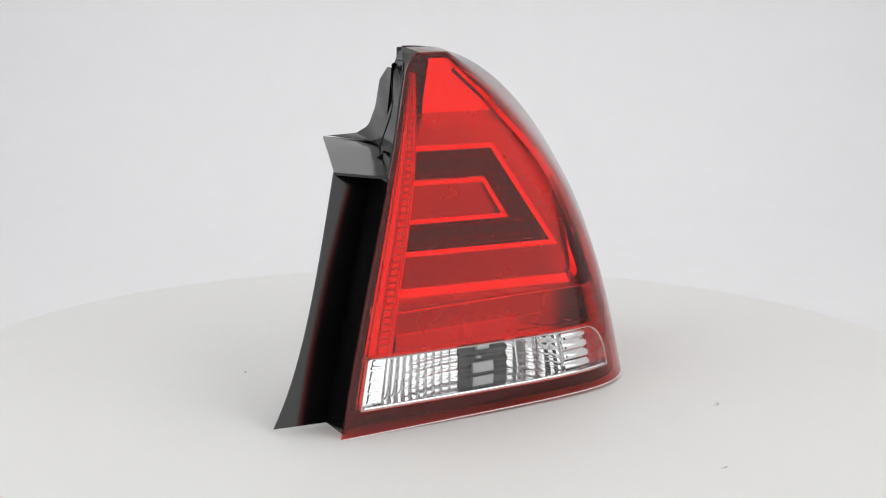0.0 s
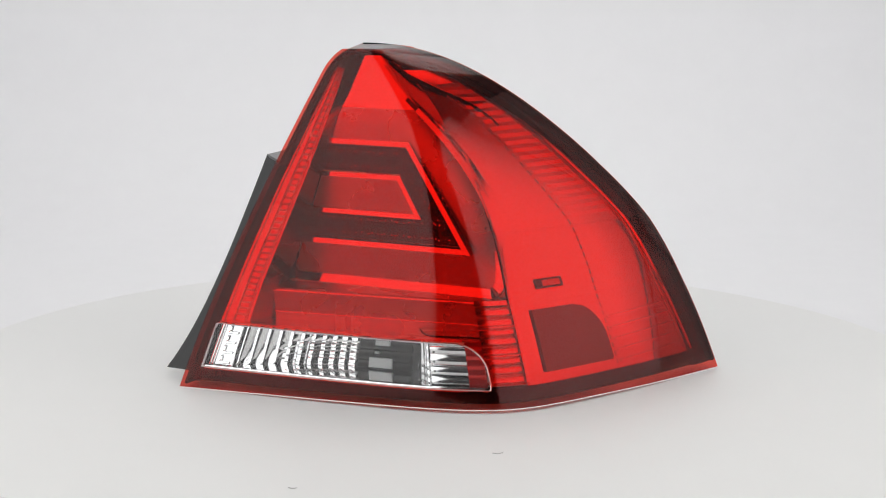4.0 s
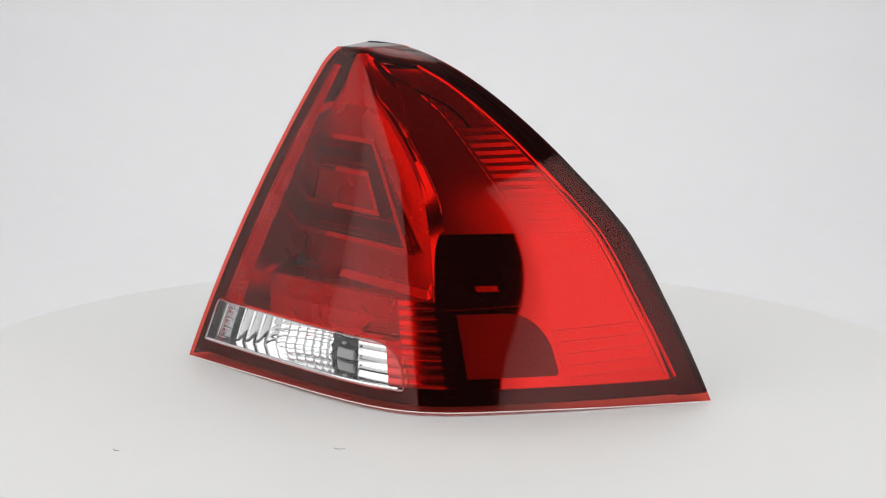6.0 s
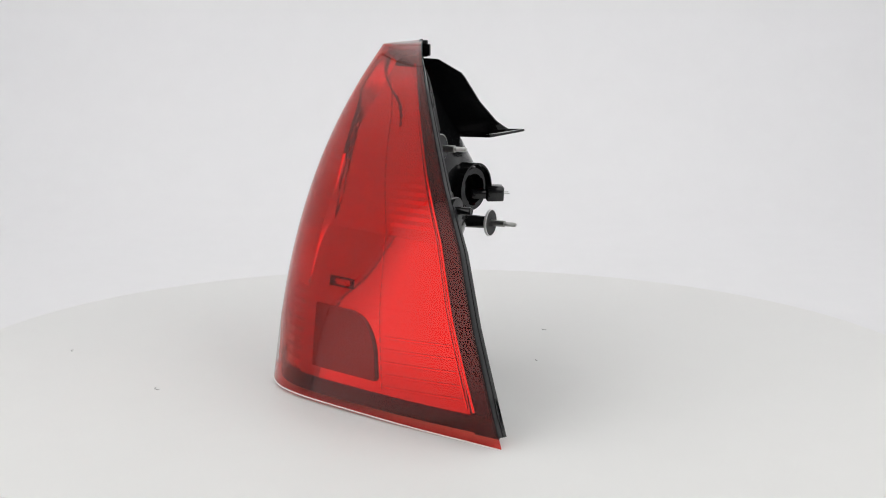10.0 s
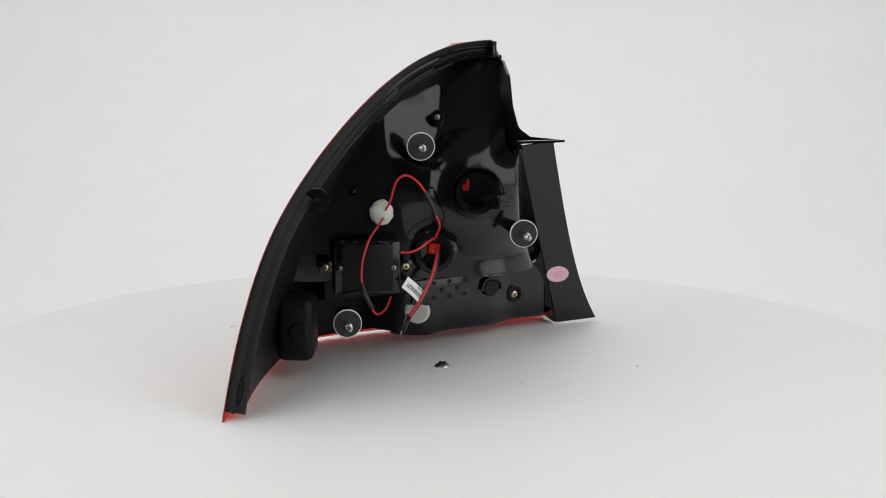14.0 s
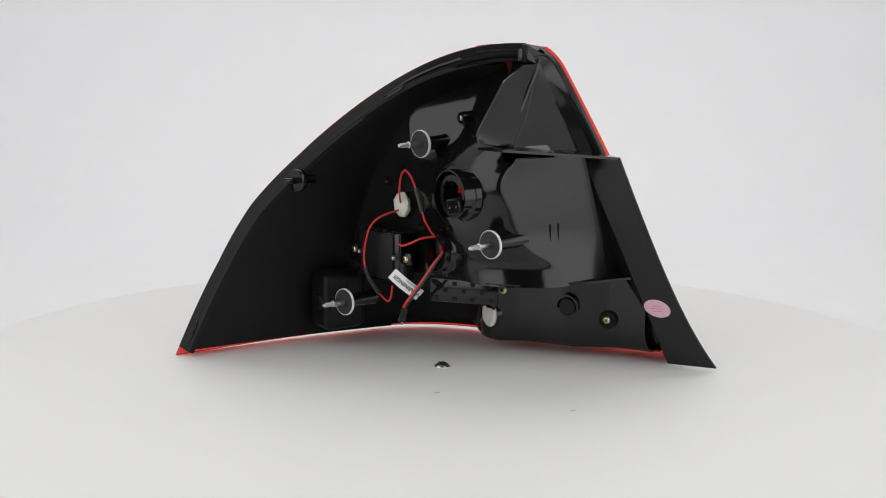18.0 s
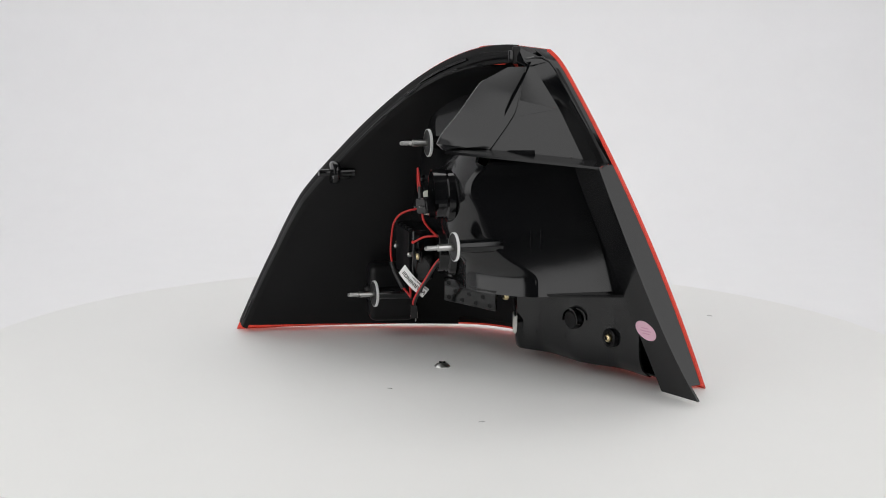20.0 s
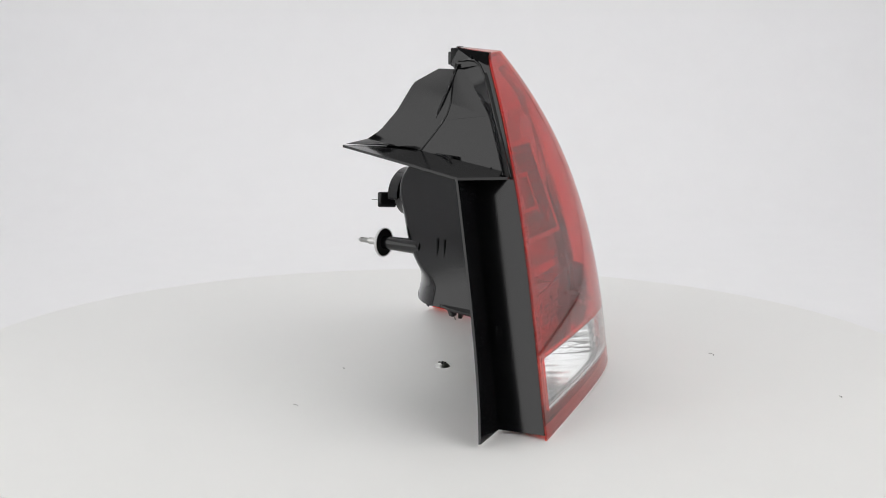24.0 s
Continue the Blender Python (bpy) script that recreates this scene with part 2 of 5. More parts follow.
def bowl(zs, cols, depth):
    """A grid of points level behind the lens's outside, at a depth that is a function of (a, z)."""
    g = []
    for z in zs:
        q = section(z, cols)
        d = section(z, np.clip(np.asarray(cols) + 0.01, 0, 2)) - section(z, np.clip(np.asarray(cols) - 0.01, 0, 2))
        n = np.stack([-d[:, 1], d[:, 0], 0 * d[:, 0]], -1) / np.hypot(d[:, 0], d[:, 1])[:, None]
        g.append(q + n * np.array([depth(a, z) for a in cols])[:, None])
    return np.array(g)


def bowl_depth(a):
    """The reflector's hollow: a long slope from the boot end, a deep middle and a steep far wall."""
    if a < 0.50:
        return 0.013 + 0.046 * math.sin(math.pi / 2 * min(1, max(0, (a - 0.10) / 0.40)))
    if a < 0.685:
        return 0.059
    return 0.059 - 0.045 * math.sin(math.pi / 2 * min(1, (a - 0.685) / 0.125)) ** 1.5


# ---- the studio ----
def studio():
    R = 0.515
    table = thing("turntable", "round white laminate turntable with a screw at its centre", "turntable")
    prof = [(0, 0), (R - 0.004, 0), (R - 0.001, -0.0015), (R, -0.004), (R, -0.016), (R - 0.002, -0.018), (0, -0.018)]
    part("disc", lathe_bm(prof, 160), WHITE_TABLE, table)
    part("drum", lathe_bm([(0, -0.018), (0.2, -0.018), (0.2, -0.075), (0, -0.075)], 64), BLACK_MATTE, table, "black turntable base drum")
    sc = part("centre_screw", lathe_bm([(0, 0.0042), (0.003, 0.0039), (0.0055, 0.0028), (0.0076, 0.0008), (0.0080, 0), (0, 0)], 32), STEEL, table, "domed cross-head steel screw")
    # two black bars stand in for the shade inside the cross slot
    for k in range(2):
        part("slot_shade", box_bm((0.008, 0.0016, 0.0012), (0, 0, 0.0040), 0.0002, 1), BLACK_MATTE, sc, "", False, pose(0, 0, 0, 0, 0, 45 + 90 * k))
    rng = random.Random(4)
    bm = bmesh.new()
    for x, y, size in ((0.2525, -0.1364, 1.5), (0.2265, -0.3181, 1.0), (-0.1948, -0.0324, 0.9), (-0.0863, 0.0501, 0.8)):
        way = rng.uniform(0, 3)
        for k in range(4):
            # each hair is a short bent run of pieces
            m = Matrix.Translation((x, y, 0.0004)) @ Matrix.Rotation(way + 0.5 * k, 4, "Z")
            bmesh.ops.create_cube(bm, size=1, matrix=m @ Matrix.Diagonal((0.0022 * size, 0.0004, 0.0004, 1)))
            x, y = x + 0.0018 * size * math.cos(way + 0.5 * k), y + 0.0018 * size * math.sin(way + 0.5 * k)
    tagged(part("dust", bm, plain("grey_lint", (0.45, 0.44, 0.43), 0.9), table, "grey lint and scuffs on the white top", False), kind="stuff")

    # sweep of white paper: floor, bend and back wall in one sheet
    prof = [(-0.64, -0.075)] + [(1.15 + 0.5 * math.sin(x), 0.425 - 0.5 * math.cos(x)) for x in np.linspace(0, math.pi / 2, 14)] + [(1.65, 2.6)]
    g = np.array([[(x, y, z) for x in np.linspace(-1.12, 1.12, 9)] for y, z in prof])
    back = g.copy()
    back[:, :, 2] -= 0.01
    back[:, :, 1] += 0.01
    tagged(part_mesh("backdrop", sheet(g, back), PAPER_WHITE), "seamless white paper sweep behind the turntable", "backdrop", kind="structure")
    tagged(part("floor", box_bm((4.6, 4.2, 0.02), (0, 0.1, -0.096), 0), plain("grey_floor_lino", (0.06, 0.06, 0.062), 0.6, 0, 0.1, 60, 0.15, 0.1), None, "", False), "dark grey studio floor", "floor", kind="structure")
    room = bmesh.new()
    bmesh.ops.create_cube(room, size=1, matrix=Matrix.Translation((0, -0.4, 1.2)) @ Matrix.Diagonal((5.2, 5.6, 2.9, 1)))
    bmesh.ops.reverse_faces(room, faces=room.faces)
    bmesh.ops.create_cube(room, size=1, matrix=Matrix.Translation((0, -0.4, 1.2)) @ Matrix.Diagonal((5.4, 5.8, 3.1, 1)))
    tagged(part("ceiling", box_bm((5.1, 5.5, 0.06), (0, -0.4, 2.6), 0), plain("grey_ceiling_paint", (0.09, 0.09, 0.09), 0.9, 0, 0.1, 60, 0.1), None, "", False), "plain dark grey studio ceiling", "ceiling", kind="structure")
    tagged(part("wall_room", room, DARK_ROOM, None, "", False), "dark painted studio room walls", "wall", kind="structure")

    def softbox(name, label, m, w, h, fabric):
        sb = thing(name, label, "softbox", "studio softboxes")
        sb.matrix_basis = m
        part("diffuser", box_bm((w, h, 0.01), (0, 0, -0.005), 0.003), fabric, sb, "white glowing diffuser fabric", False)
        bm = bmesh.new()
        f = [Vector((sx * w / 2, sy * h / 2, -0.012)) for sx, sy in ((-1, -1), (1, -1), (1, 1), (-1, 1))]
        b = [Vector((sx * 0.09, sy * 0.09, -0.3)) for sx, sy in ((-1, -1), (1, -1), (1, 1), (-1, 1))]
        v = [bm.verts.new(p) for p in f + b]
        for k in range(4):
            bm.faces.new((v[k], v[(k + 1) % 4], v[4 + (k + 1) % 4], v[4 + k]))
        bm.faces.new(v[4:])
        bm.faces.new(v[:4])
        bmesh.ops.recalc_face_normals(bm, faces=bm.faces)
        part("shell", bm, BLACK_MATTE, sb, "black softbox shell", False)
        return sb

    def facing(eye, target):
        return Matrix.Translation(eye) @ (Vector(target) - Vector(eye)).to_track_quat("Z", "Y").to_matrix().to_4x4()

    for sx in (1, -1):
        inner, outer = Vector((sx * 0.70, -1.74, 0)), Vector((sx * 1.32, -0.05, 0))
        mid = (inner + outer) / 2 + Vector((0, 0, 1.09))
        nrm = Vector((-(outer - inner).y * sx, (outer - inner).x * sx, 0)).normalized()
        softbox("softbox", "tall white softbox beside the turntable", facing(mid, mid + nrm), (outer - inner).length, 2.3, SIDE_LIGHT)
        g = np.array([[(sx * (1.315 - 0.175 * k), -0.045 + 1.665 * k, z) for k in np.linspace(0, 1, 5)] for z in (-0.075, 0.6, 1.3, 2.0)])
        tagged(part_mesh("wall_tent", sheet(g, g + np.array([sx * 0.01, 0, 0])), PAPER_WHITE), "white cloth side wall of the light tent", "wall", kind="structure")
    softbox("softbox", "wide white softbox above the paper sweep", facing((0, 1.02, 2.0), (0, 1.02, 0)), 2.3, 0.85, TOP_LIGHT)
    return table


TABLE = studio()
LAMP = thing("tail_light", "red and clear car tail light with black plastic back", "tail light")


# ---- lens ----
CLEAR_Z0, CLEAR_Z1 = 0.0178, 0.0602


def clear_end(z):
    """Where the clear band ends towards the corner; its upper corner is round."""
    k = min(max((z - 0.034) / (CLEAR_Z1 - 0.034), 0), 1)
    return 0.893 + 0.097 * math.sqrt(max(0, 1 - k * k))


def lens():
    zs = np.concatenate([np.linspace(-0.0026, CLEAR_Z0, 5), np.linspace(CLEAR_Z0, CLEAR_Z1, 19)[1:], CLEAR_Z1 + (CAP_Z - CLEAR_Z1) * np.sin(np.linspace(0, math.pi / 2, 48))[1:]])
    n0, n1, n2 = 3, 44, 70

    def cols(z):
        e = clear_end(min(max(z, CLEAR_Z0), CLEAR_Z1)) if z <= CLEAR_Z1 else 0.893 + 0.1 * min(1, (z - CLEAR_Z1) / 0.05)
        return np.concatenate([np.linspace(0, 0.047, n0 + 1), np.linspace(0.047, e, n1 + 1)[1:], np.linspace(e, 2, n2 + 1)[1:]])

    def lift(g):
        # the lower edge stands on its two ends and rises a little between them
        a = np.array([cols(z) for z in zs]) / 2
        g = g.copy()
        g[..., 2] += 0.0034 * np.sin(np.pi * a) * np.clip(1 - zs[:, None] / 0.02, 0, 1)
        return g

    out, inn = lift(patch(zs, cols, 0.0)), lift(patch(zs, cols, 0.0022))

    def roof(g, drop):
        a = np.linspace(0, 1, g.shape[1])[:, None]
        top = np.array([*section(TOP_Z, [0.0])[0][:2], EDGE_BOOT[-1][2]]) * (1 - a) + np.array(EDGE_WING[-1]) * a
        rows = []
        for k in np.linspace(0, math.pi / 2, 8)[1:]:
            r = g[-1] + (top - g[-1]) * (1 - math.cos(k)) ** 0.9
            r[:, 2] = g[-1, :, 2] + (top[:, 2] - 0.0008 - drop - g[-1, :, 2]) * math.sin(k)
            rows.append(r)
        return np.concatenate([g, np.array(rows)])

    out, inn = roof(out, 0), roof(inn, 0.0022)
    clear = np.zeros((out.shape[0] - 1, out.shape[1] - 1), bool)
    clear[4:22, n0:n0 + n1] = True
    liner, deep = roof(patch(zs, cols, 0.005), 0.005), roof(patch(zs, cols, 0.0065), 0.0065)
    part_mesh("roof_liner", sheet(liner[-8:], deep[-8:]), BLACK_MATTE, LAMP, "black liner under the top of the lens")
    part_mesh("red_lens", sheet(out, inn, ~clear), RED_LENS, LAMP, "glossy transparent red outer lens")
    part_mesh("clear_lens", sheet(out, inn, clear), CLEAR_LENS, LAMP, "clear reversing-light band of the lens")
    pts = [Vector(p) for p in out[0, ::4]]
    part("lens_foot", tube(pts + [Vector(out[0, -1])], 0.0006, 8, 2), PALE_EDGE, LAMP, "pale moulded edge at the foot of the lens")


lens()
# ---- black back ----
MOD_DIR, MOD_ORG = Vector((0.878, 0.478, 0)), Vector((0, -0.098, 0))
MOD_OUT = Vector((0.478, -0.878, 0))


def mod(s, z, out=0.0):
    """A point on the upright plane of the inner lamp module."""
    return MOD_ORG + MOD_DIR * s + MOD_OUT * out + Vector((0, 0, z))


def side_start(z):
    return np.interp(z, (0.02, 0.098, 0.25, 0.31), (1.13, 1.13, 1.2, 1.32))


def shell_depth(a, z):
    return 0.0135 + 0.0265 * min(1, max(0, (1.06 - a) / 0.2))


def housing():
    zs = np.concatenate([np.linspace(0.0065, 0.25, 32), np.linspace(0.25, 0.308, 12)[1:]])
    cols = lambda z: np.linspace(side_start(z) + 0.01, 1.985, 44)
    zl, al = np.linspace(0.0125, 0.0620, 12), np.linspace(0.12, 1.16, 44)
    under = lambda a, z: max(shell_depth(1.06, z), bowl_depth(a) + 0.004) if a < 0.93 else np.interp(a, (0.93, 1.0), (0.018, 0.0145))
    part_mesh("lower_shell", sheet(bowl(zl, al, under), bowl(zl, al, lambda a, z: under(a, z) + 0.002)), BLACK_MATTE, LAMP, "black skin behind the reversing light")
    part_mesh("wing_shell", sheet(patch(zs, cols, shell_depth), patch(zs, cols, lambda a, z: shell_depth(a, z) + 0.0025)), BLACK_MATTE, LAMP, "black inner skin behind the side of the lens")
    za = np.linspace(0.255, 0.3155, 14)
    over = lambda z: np.linspace(side_start(z) - np.interp(z, (0.275, 0.295), (-0.01, 0.16)), 1.985, 30)
    part_mesh("apex_shell", sheet(patch(za, over, 0.0165), patch(za, over, 0.0180)), BLACK_MATTE, LAMP, "black inner skin under the top of the lens")
    # rim along the wing's rear edge, up to the top
    e = wing_edge(np.linspace(0.012, 1, 80))
    tan = np.gradient(e, axis=0)
    tan /= np.linalg.norm(tan, axis=-1, keepdims=True)
    nrm = []
    for q in e:
        z = min(max(q[2], 0.004), 0.30)
        n = np.array(on_lens(1.985, z, 0.0) - on_lens(1.985, z, 0.01)) / 0.01
        k = min(1, max(0, (q[2] - 0.28) / 0.04))
        nrm.append(n * (1 - k) + np.array([0.25, 0.2, 0.95]) * k)
    nrm = np.array(nrm)
    nrm -= tan * (nrm * tan).sum(-1, keepdims=True)
    nrm /= np.linalg.norm(nrm, axis=-1, keepdims=True)
    run = np.cross(tan, nrm)
    run *= np.sign(run[:, 1:2].mean())
    proud = 0.0005 * np.clip((e[:, 2:] - 0.262) / 0.045, 0, 1)
    prof = np.stack([e - nrm * (d - proud) + run * (0.45 * r - 0.22 * d) for d, r in ((0.0008, 0.0006), (0.0012, 0.0022), (0.0075, 0.0030), (0.0083, 0.0018), (0.0098, 0.0018), (0.0106, 0.0032), (0.0165, 0.0030), (0.0182, 0.0016), (0.0185, -0.004))], 1)
    part_mesh("rim", sheet(prof, prof - run[:, None, :] * 0.0025 - nrm[:, None, :] * 0.0002), BLACK_MATTE, LAMP, "black sealing rim along the lens edge")
    part("rim_end", slab([tuple(p) for p in prof[0]] + [tuple(prof[0, -1] + run[0] * -0.001), tuple(prof[0, 0] - run[0] * 0.0035)], 0.002, tuple(tan[0])), BLACK, LAMP, "closed lower end of the rim", False)
    # black skin behind the lower panel and the ribbed corner
    zk = np.linspace(0.057, 0.0905, 6)
    g = np.array([[tuple(mod(-0.066 + 0.213 * k, z, 0.028 - 0.035 * min(1, k / 0.75))) for k in np.linspace(0, 1, 12)] + [tuple(mod(0.147, z, -0.007).lerp(on_lens(1.15, z, 0.0140), k)) for k in np.linspace(0, 1, 6)[1:]] for z in zk])
    part_mesh("panel_back", sheet(g, g - np.array(MOD_OUT) * 0.002), BLACK_MATTE, LAMP, "black skin behind the lower panel")
    # boot-side rim and floor strip that show as a dark border through the lens
    zb = np.linspace(0.004, 0.314, 40)
    part_mesh("border", sheet(patch(zb, np.linspace(0.0115, 0.044, 4), lambda a, z: 0.006 + 0.1 * a), patch(zb, np.linspace(0.0115, 0.044, 4), lambda a, z: 0.009 + 0.1 * a)), BLACK_MATTE, LAMP, "black inner border of the housing")
    zl = np.linspace(0.0055, 0.0195, 4)
    cl = np.linspace(0.01, 1.98, 70)
    part_mesh("border", sheet(patch(zl, cl, 0.006), patch(zl, cl, 0.009)), BLACK_SMOOTH, LAMP, "black inner border of the housing")
    zw = np.linspace(0.004, 0.312, 40)
    cw = np.linspace(1.9, 1.985, 4)
    part_mesh("border", sheet(patch(zw, cw, 0.0065), patch(zw, cw, 0.009)), BLACK_SMOOTH, LAMP, "black inner border of the housing")


def edge_x(z):
    """Where the back of the body turns into its side wall."""
    return np.interp(z, (0.086, 0.10, 0.136, 0.20, 0.2135), (-0.0832, -0.0790, -0.0725, -0.0708, -0.0708))


def eased(z, zs, vs, w):
    """np.interp with its corners rounded over a width of w."""
    return float(np.interp(z + np.linspace(-w, w, 11), zs, vs).mean())


def back_y(x, z):
    """Depth of the back of the upper body, seen from behind."""
    yc = eased(z, (0.085, 0.18, 0.22, 0.246, 0.28, 0.31), (-0.006, 0.0, -0.012, -0.03, -0.048, -0.066), 0.022) + 0.2 * max(x, -0.03)
    ye = eased(z, (0.085, 0.107, 0.115, 0.123, 0.138, 0.164, 0.179, 0.195, 0.21, 0.31), (-0.086, -0.086, -0.069, -0.056, -0.043, -0.034, -0.025, -0.025, -0.039, -0.09), 0.006)
    yc -= 0.28 * min(max(0.05 - x, 0), 0.028)
    r = math.hypot(x + 0.0345, z - 0.1755)
    t = min(max((0.066 - r) / 0.036, 0), 1)
    yc += 0.0165 * t * (2 - t) if r > 0.03 else 0.0165
    k = min(max((x - edge_x(z)) / 0.055, 0), 1)
    k = 0.55 * math.sqrt(1 - (1 - k) ** 2) + 0.45 * math.sin(math.pi / 2 * k)
    return ye + (yc - ye) * k


RIDGE_Z, RIDGE_X = (0.086, 0.136, 0.189, 0.251, 0.306), (0.034, 0.0405, 0.0506, 0.0575, 0.05)


def folded_y(x, z):
    """The same with the fold that runs down the body: flat up to it, then a facet that falls to the wing."""
    if x < 0.012:
        return back_y(x, z)
    xr = np.interp(z, RIDGE_Z, RIDGE_X)
    y0 = back_y(0.012, z)
    facet = lambda x: 0.31 * x - 0.0088
    y = y0 + (facet(xr) - y0) * (x - 0.012) / (xr - 0.012) if x < xr else facet(x)
    w = min(1, max(0, (0.304 - z) / 0.066))
    w = w * w * (3 - 2 * w)
    return y * w + back_y(x, z) * (1 - w)


def body():
    zs = np.linspace(0.086, 0.306, 64)

    rows = []
    for z in zs:
        w = patch([z], np.linspace(0.9, 1.985, 60), 0.0150)[0]
        x0 = edge_x(z) if z < 0.211 else np.interp(z, (0.211, 0.225, 0.306), (-0.0625, -0.057, -0.048))
        x = x0 + 0.02
        while x < 0.17 and x < np.interp(folded_y(x, z), w[:, 1], w[:, 0]) - 0.0005:
            x += 0.001
        fold = (np.interp(z, RIDGE_Z, RIDGE_X) - x0) / (x - x0)
        fold = min(0.94, max(0.5, fold))
        base = np.concatenate([0.3 * (1 - np.cos(np.linspace(0, math.pi / 2, 16))), np.linspace(0.3, fold, 24)[1:], np.linspace(fold, 1, 12)[1:]])
        rows.append([(x0 + (x - x0) * k, folded_y(x0 + (x - x0) * k, z), z) for k in base])
        rows[-1] = [(min(px, float(np.interp(py, w[:, 1], w[:, 0])) - 0.0005), py, pz) for px, py, pz in rows[-1]]
    g = np.array(rows)
    mid = (g[:-1, :-1] + g[1:, 1:]) / 2
    open_at = np.hypot(mid[..., 0] + 0.0345, mid[..., 2] - 0.1755) < 0.0178
    part_mesh("body", sheet(g, g - np.array([0, 0.0025, 0]), ~open_at), BLACK, LAMP, "glossy black moulded back of the lamp body")
    ya = np.linspace(back_y(edge_x(0.2125), 0.2125) - 0.002, -0.085, 12)
    g = np.array([[(edge_x(0.2125) * (1 - k) - 0.0565 * k, y, 0.2125 + 0.0105 * k) for k in np.linspace(0, 1, 4)] for y in ya])
    part_mesh("shelf_closing", sheet(g, g - np.array([0, 0, 0.002])), BLACK, LAMP, "black strip closing the body under the bracket")
    # side wall towards the boot, and the wall below
    side = []
    for z in np.linspace(0.086, 0.2135, 24):
        k = z / 0.2085
        p0 = np.array([edge_x(z), back_y(edge_x(z), z), z])
        p1 = np.array([-0.0670, -0.2069 + 0.0839 * k, z])
        side.append([p0 + (p1 - p0) * q for q in np.linspace(0, 1, 6)])
    side = np.array(side)
    ret = []
    for z in np.linspace(0.0, 0.2135, 24):
        k = z / 0.2085
        a, b = np.array([-0.0670, -0.2059 + 0.0839 * k, z]), np.array([-0.1010 + 0.0374 * k, -0.2059 + 0.0839 * k, z])
        ret.append([a + (b - a) * q for q in np.linspace(0, 1, 4)])
    ret = np.array(ret)[2:]
    part_mesh("return_wall", sheet(ret, ret - np.array([0, 0.002, 0])), BLACK, LAMP, "black return of the side wall at the channel")
    part_mesh("side_wall", sheet(side, side + np.array([0.0025, 0, 0])), BLACK, LAMP, "black side wall of the lamp body")
    def barrel_y(x):
        y = -0.105 + 0.66 * min(x, 0.012)
        if x > 0.012:
            y += 1.35 * (min(x, 0.028) - 0.012) - 10 * max(0, x - 0.046) ** 2
        k = min(1, max(0, (-0.026 - x) / 0.034))
        return y - 0.021 * k * k * (3 - 2 * k)
    fx = np.concatenate([np.linspace(-0.085, -0.079, 5), np.linspace(-0.079, 0.135, 20)[1:]])
    floor = np.zeros((5, len(fx), 3))
    for c, x in enumerate(fx):
        yb = back_y(x, 0.086) if x > -0.079 else -0.090 - 4.3 * (-0.079 - x)
        deep = min(0.085, yb + 0.170, max(0.012, yb + 0.092 - 0.5445 * x, yb - barrel_y(x) + 0.002 if x < 0.012 else 0))
        floor[:, c] = [(x, yb - deep * k, 0.0865) for k in np.linspace(0, 1, 5)]
    part_mesh("underside", sheet(floor, floor + np.array([0, 0, 0.0025])), BLACK, LAMP, "black underside of the lamp body")
    # lower barrel behind the clear band
    xs2 = np.concatenate([np.linspace(-0.0885, -0.05, 12), np.linspace(-0.05, 0.066, 30)[1:]])
    bar = []
    for x in xs2:
        row = []
        for k in np.linspace(0, 1, 14):
            z = 0.0092 + 0.0768 * k
            bulge = 0.0115 * (1 - math.sqrt(max(0, 1 - (1 - min(1, k / 0.36)) ** 2)))
            bulge *= 1 - 0.8 * min(1, max(0, x / 0.04))
            row.append((x, barrel_y(x) - bulge, z))
        bar.append(row)
    bar = np.array(bar)
    part_mesh("barrel", sheet(bar, bar + np.array([0.0014, -0.0021, 0])), BLACK, LAMP, "black lower barrel behind the reversing light")
    low = np.array([[(x + 0.02 * d, barrel_y(x) - 0.018 - d * 0.034, 0.0092 - 0.001 * d) for d in np.linspace(0, 1, 4)] for x in xs2])
    part_mesh("barrel_floor", sheet(low, low + np.array([0, 0, 0.002])), BLACK, LAMP, "black floor of the barrel")


def flap():
    u = np.linspace(0, 1, 26)
    z = 0.2095 * u
    boot = np.array([patch([zz], [0.0070], 0.0032)[0, 0] for zz in np.maximum(z, 0.0012)])
    groove = np.array([(-0.1014, -0.2069, 0.0)]) * (1 - u[:, None]) + np.array([(-0.064, -0.123, 0.2085)]) * u[:, None]
    edge = np.array([(-0.1245, -0.222, 0.0)]) * (1 - u[:, None]) + np.array([(-0.0976, -0.1425, 0.2125)]) * u[:, None]
    flare = np.exp(-u / 0.27) - 0.024 * u
    edge += flare[:, None] * np.array([(-0.0195, -0.0117, 0.0015)])
    g1 = np.stack([boot * (1 - k) + groove * k for k in np.linspace(0, 1, 7)], 1)
    g2 = np.stack([groove * (1 - k) + edge * k for k in np.linspace(0, 1, 6)], 1)
    n1, n2 = normals(g1), normals(g2)
    k = 7
    n0 = Vector(n2[k, 2])
    global FLAP_SPOT
    FLAP_SPOT = (Vector(g2[k, 2]) * 0.7 + Vector(g2[k, 1]) * 0.3, n0 if n0.y > 0 else -n0, Vector(g2[k, 2] - g2[k, 1]).normalized(), 0.0025 if n0.y > 0 else 0.0003)
    part_mesh("flange", sheet(g1, g1 + n1 * 0.0022), BLACK, LAMP, "black channel along the boot edge")
    part_mesh("flap", sheet(g2, g2 + n2 * 0.0022), BLACK, LAMP, "black flared trim flap")


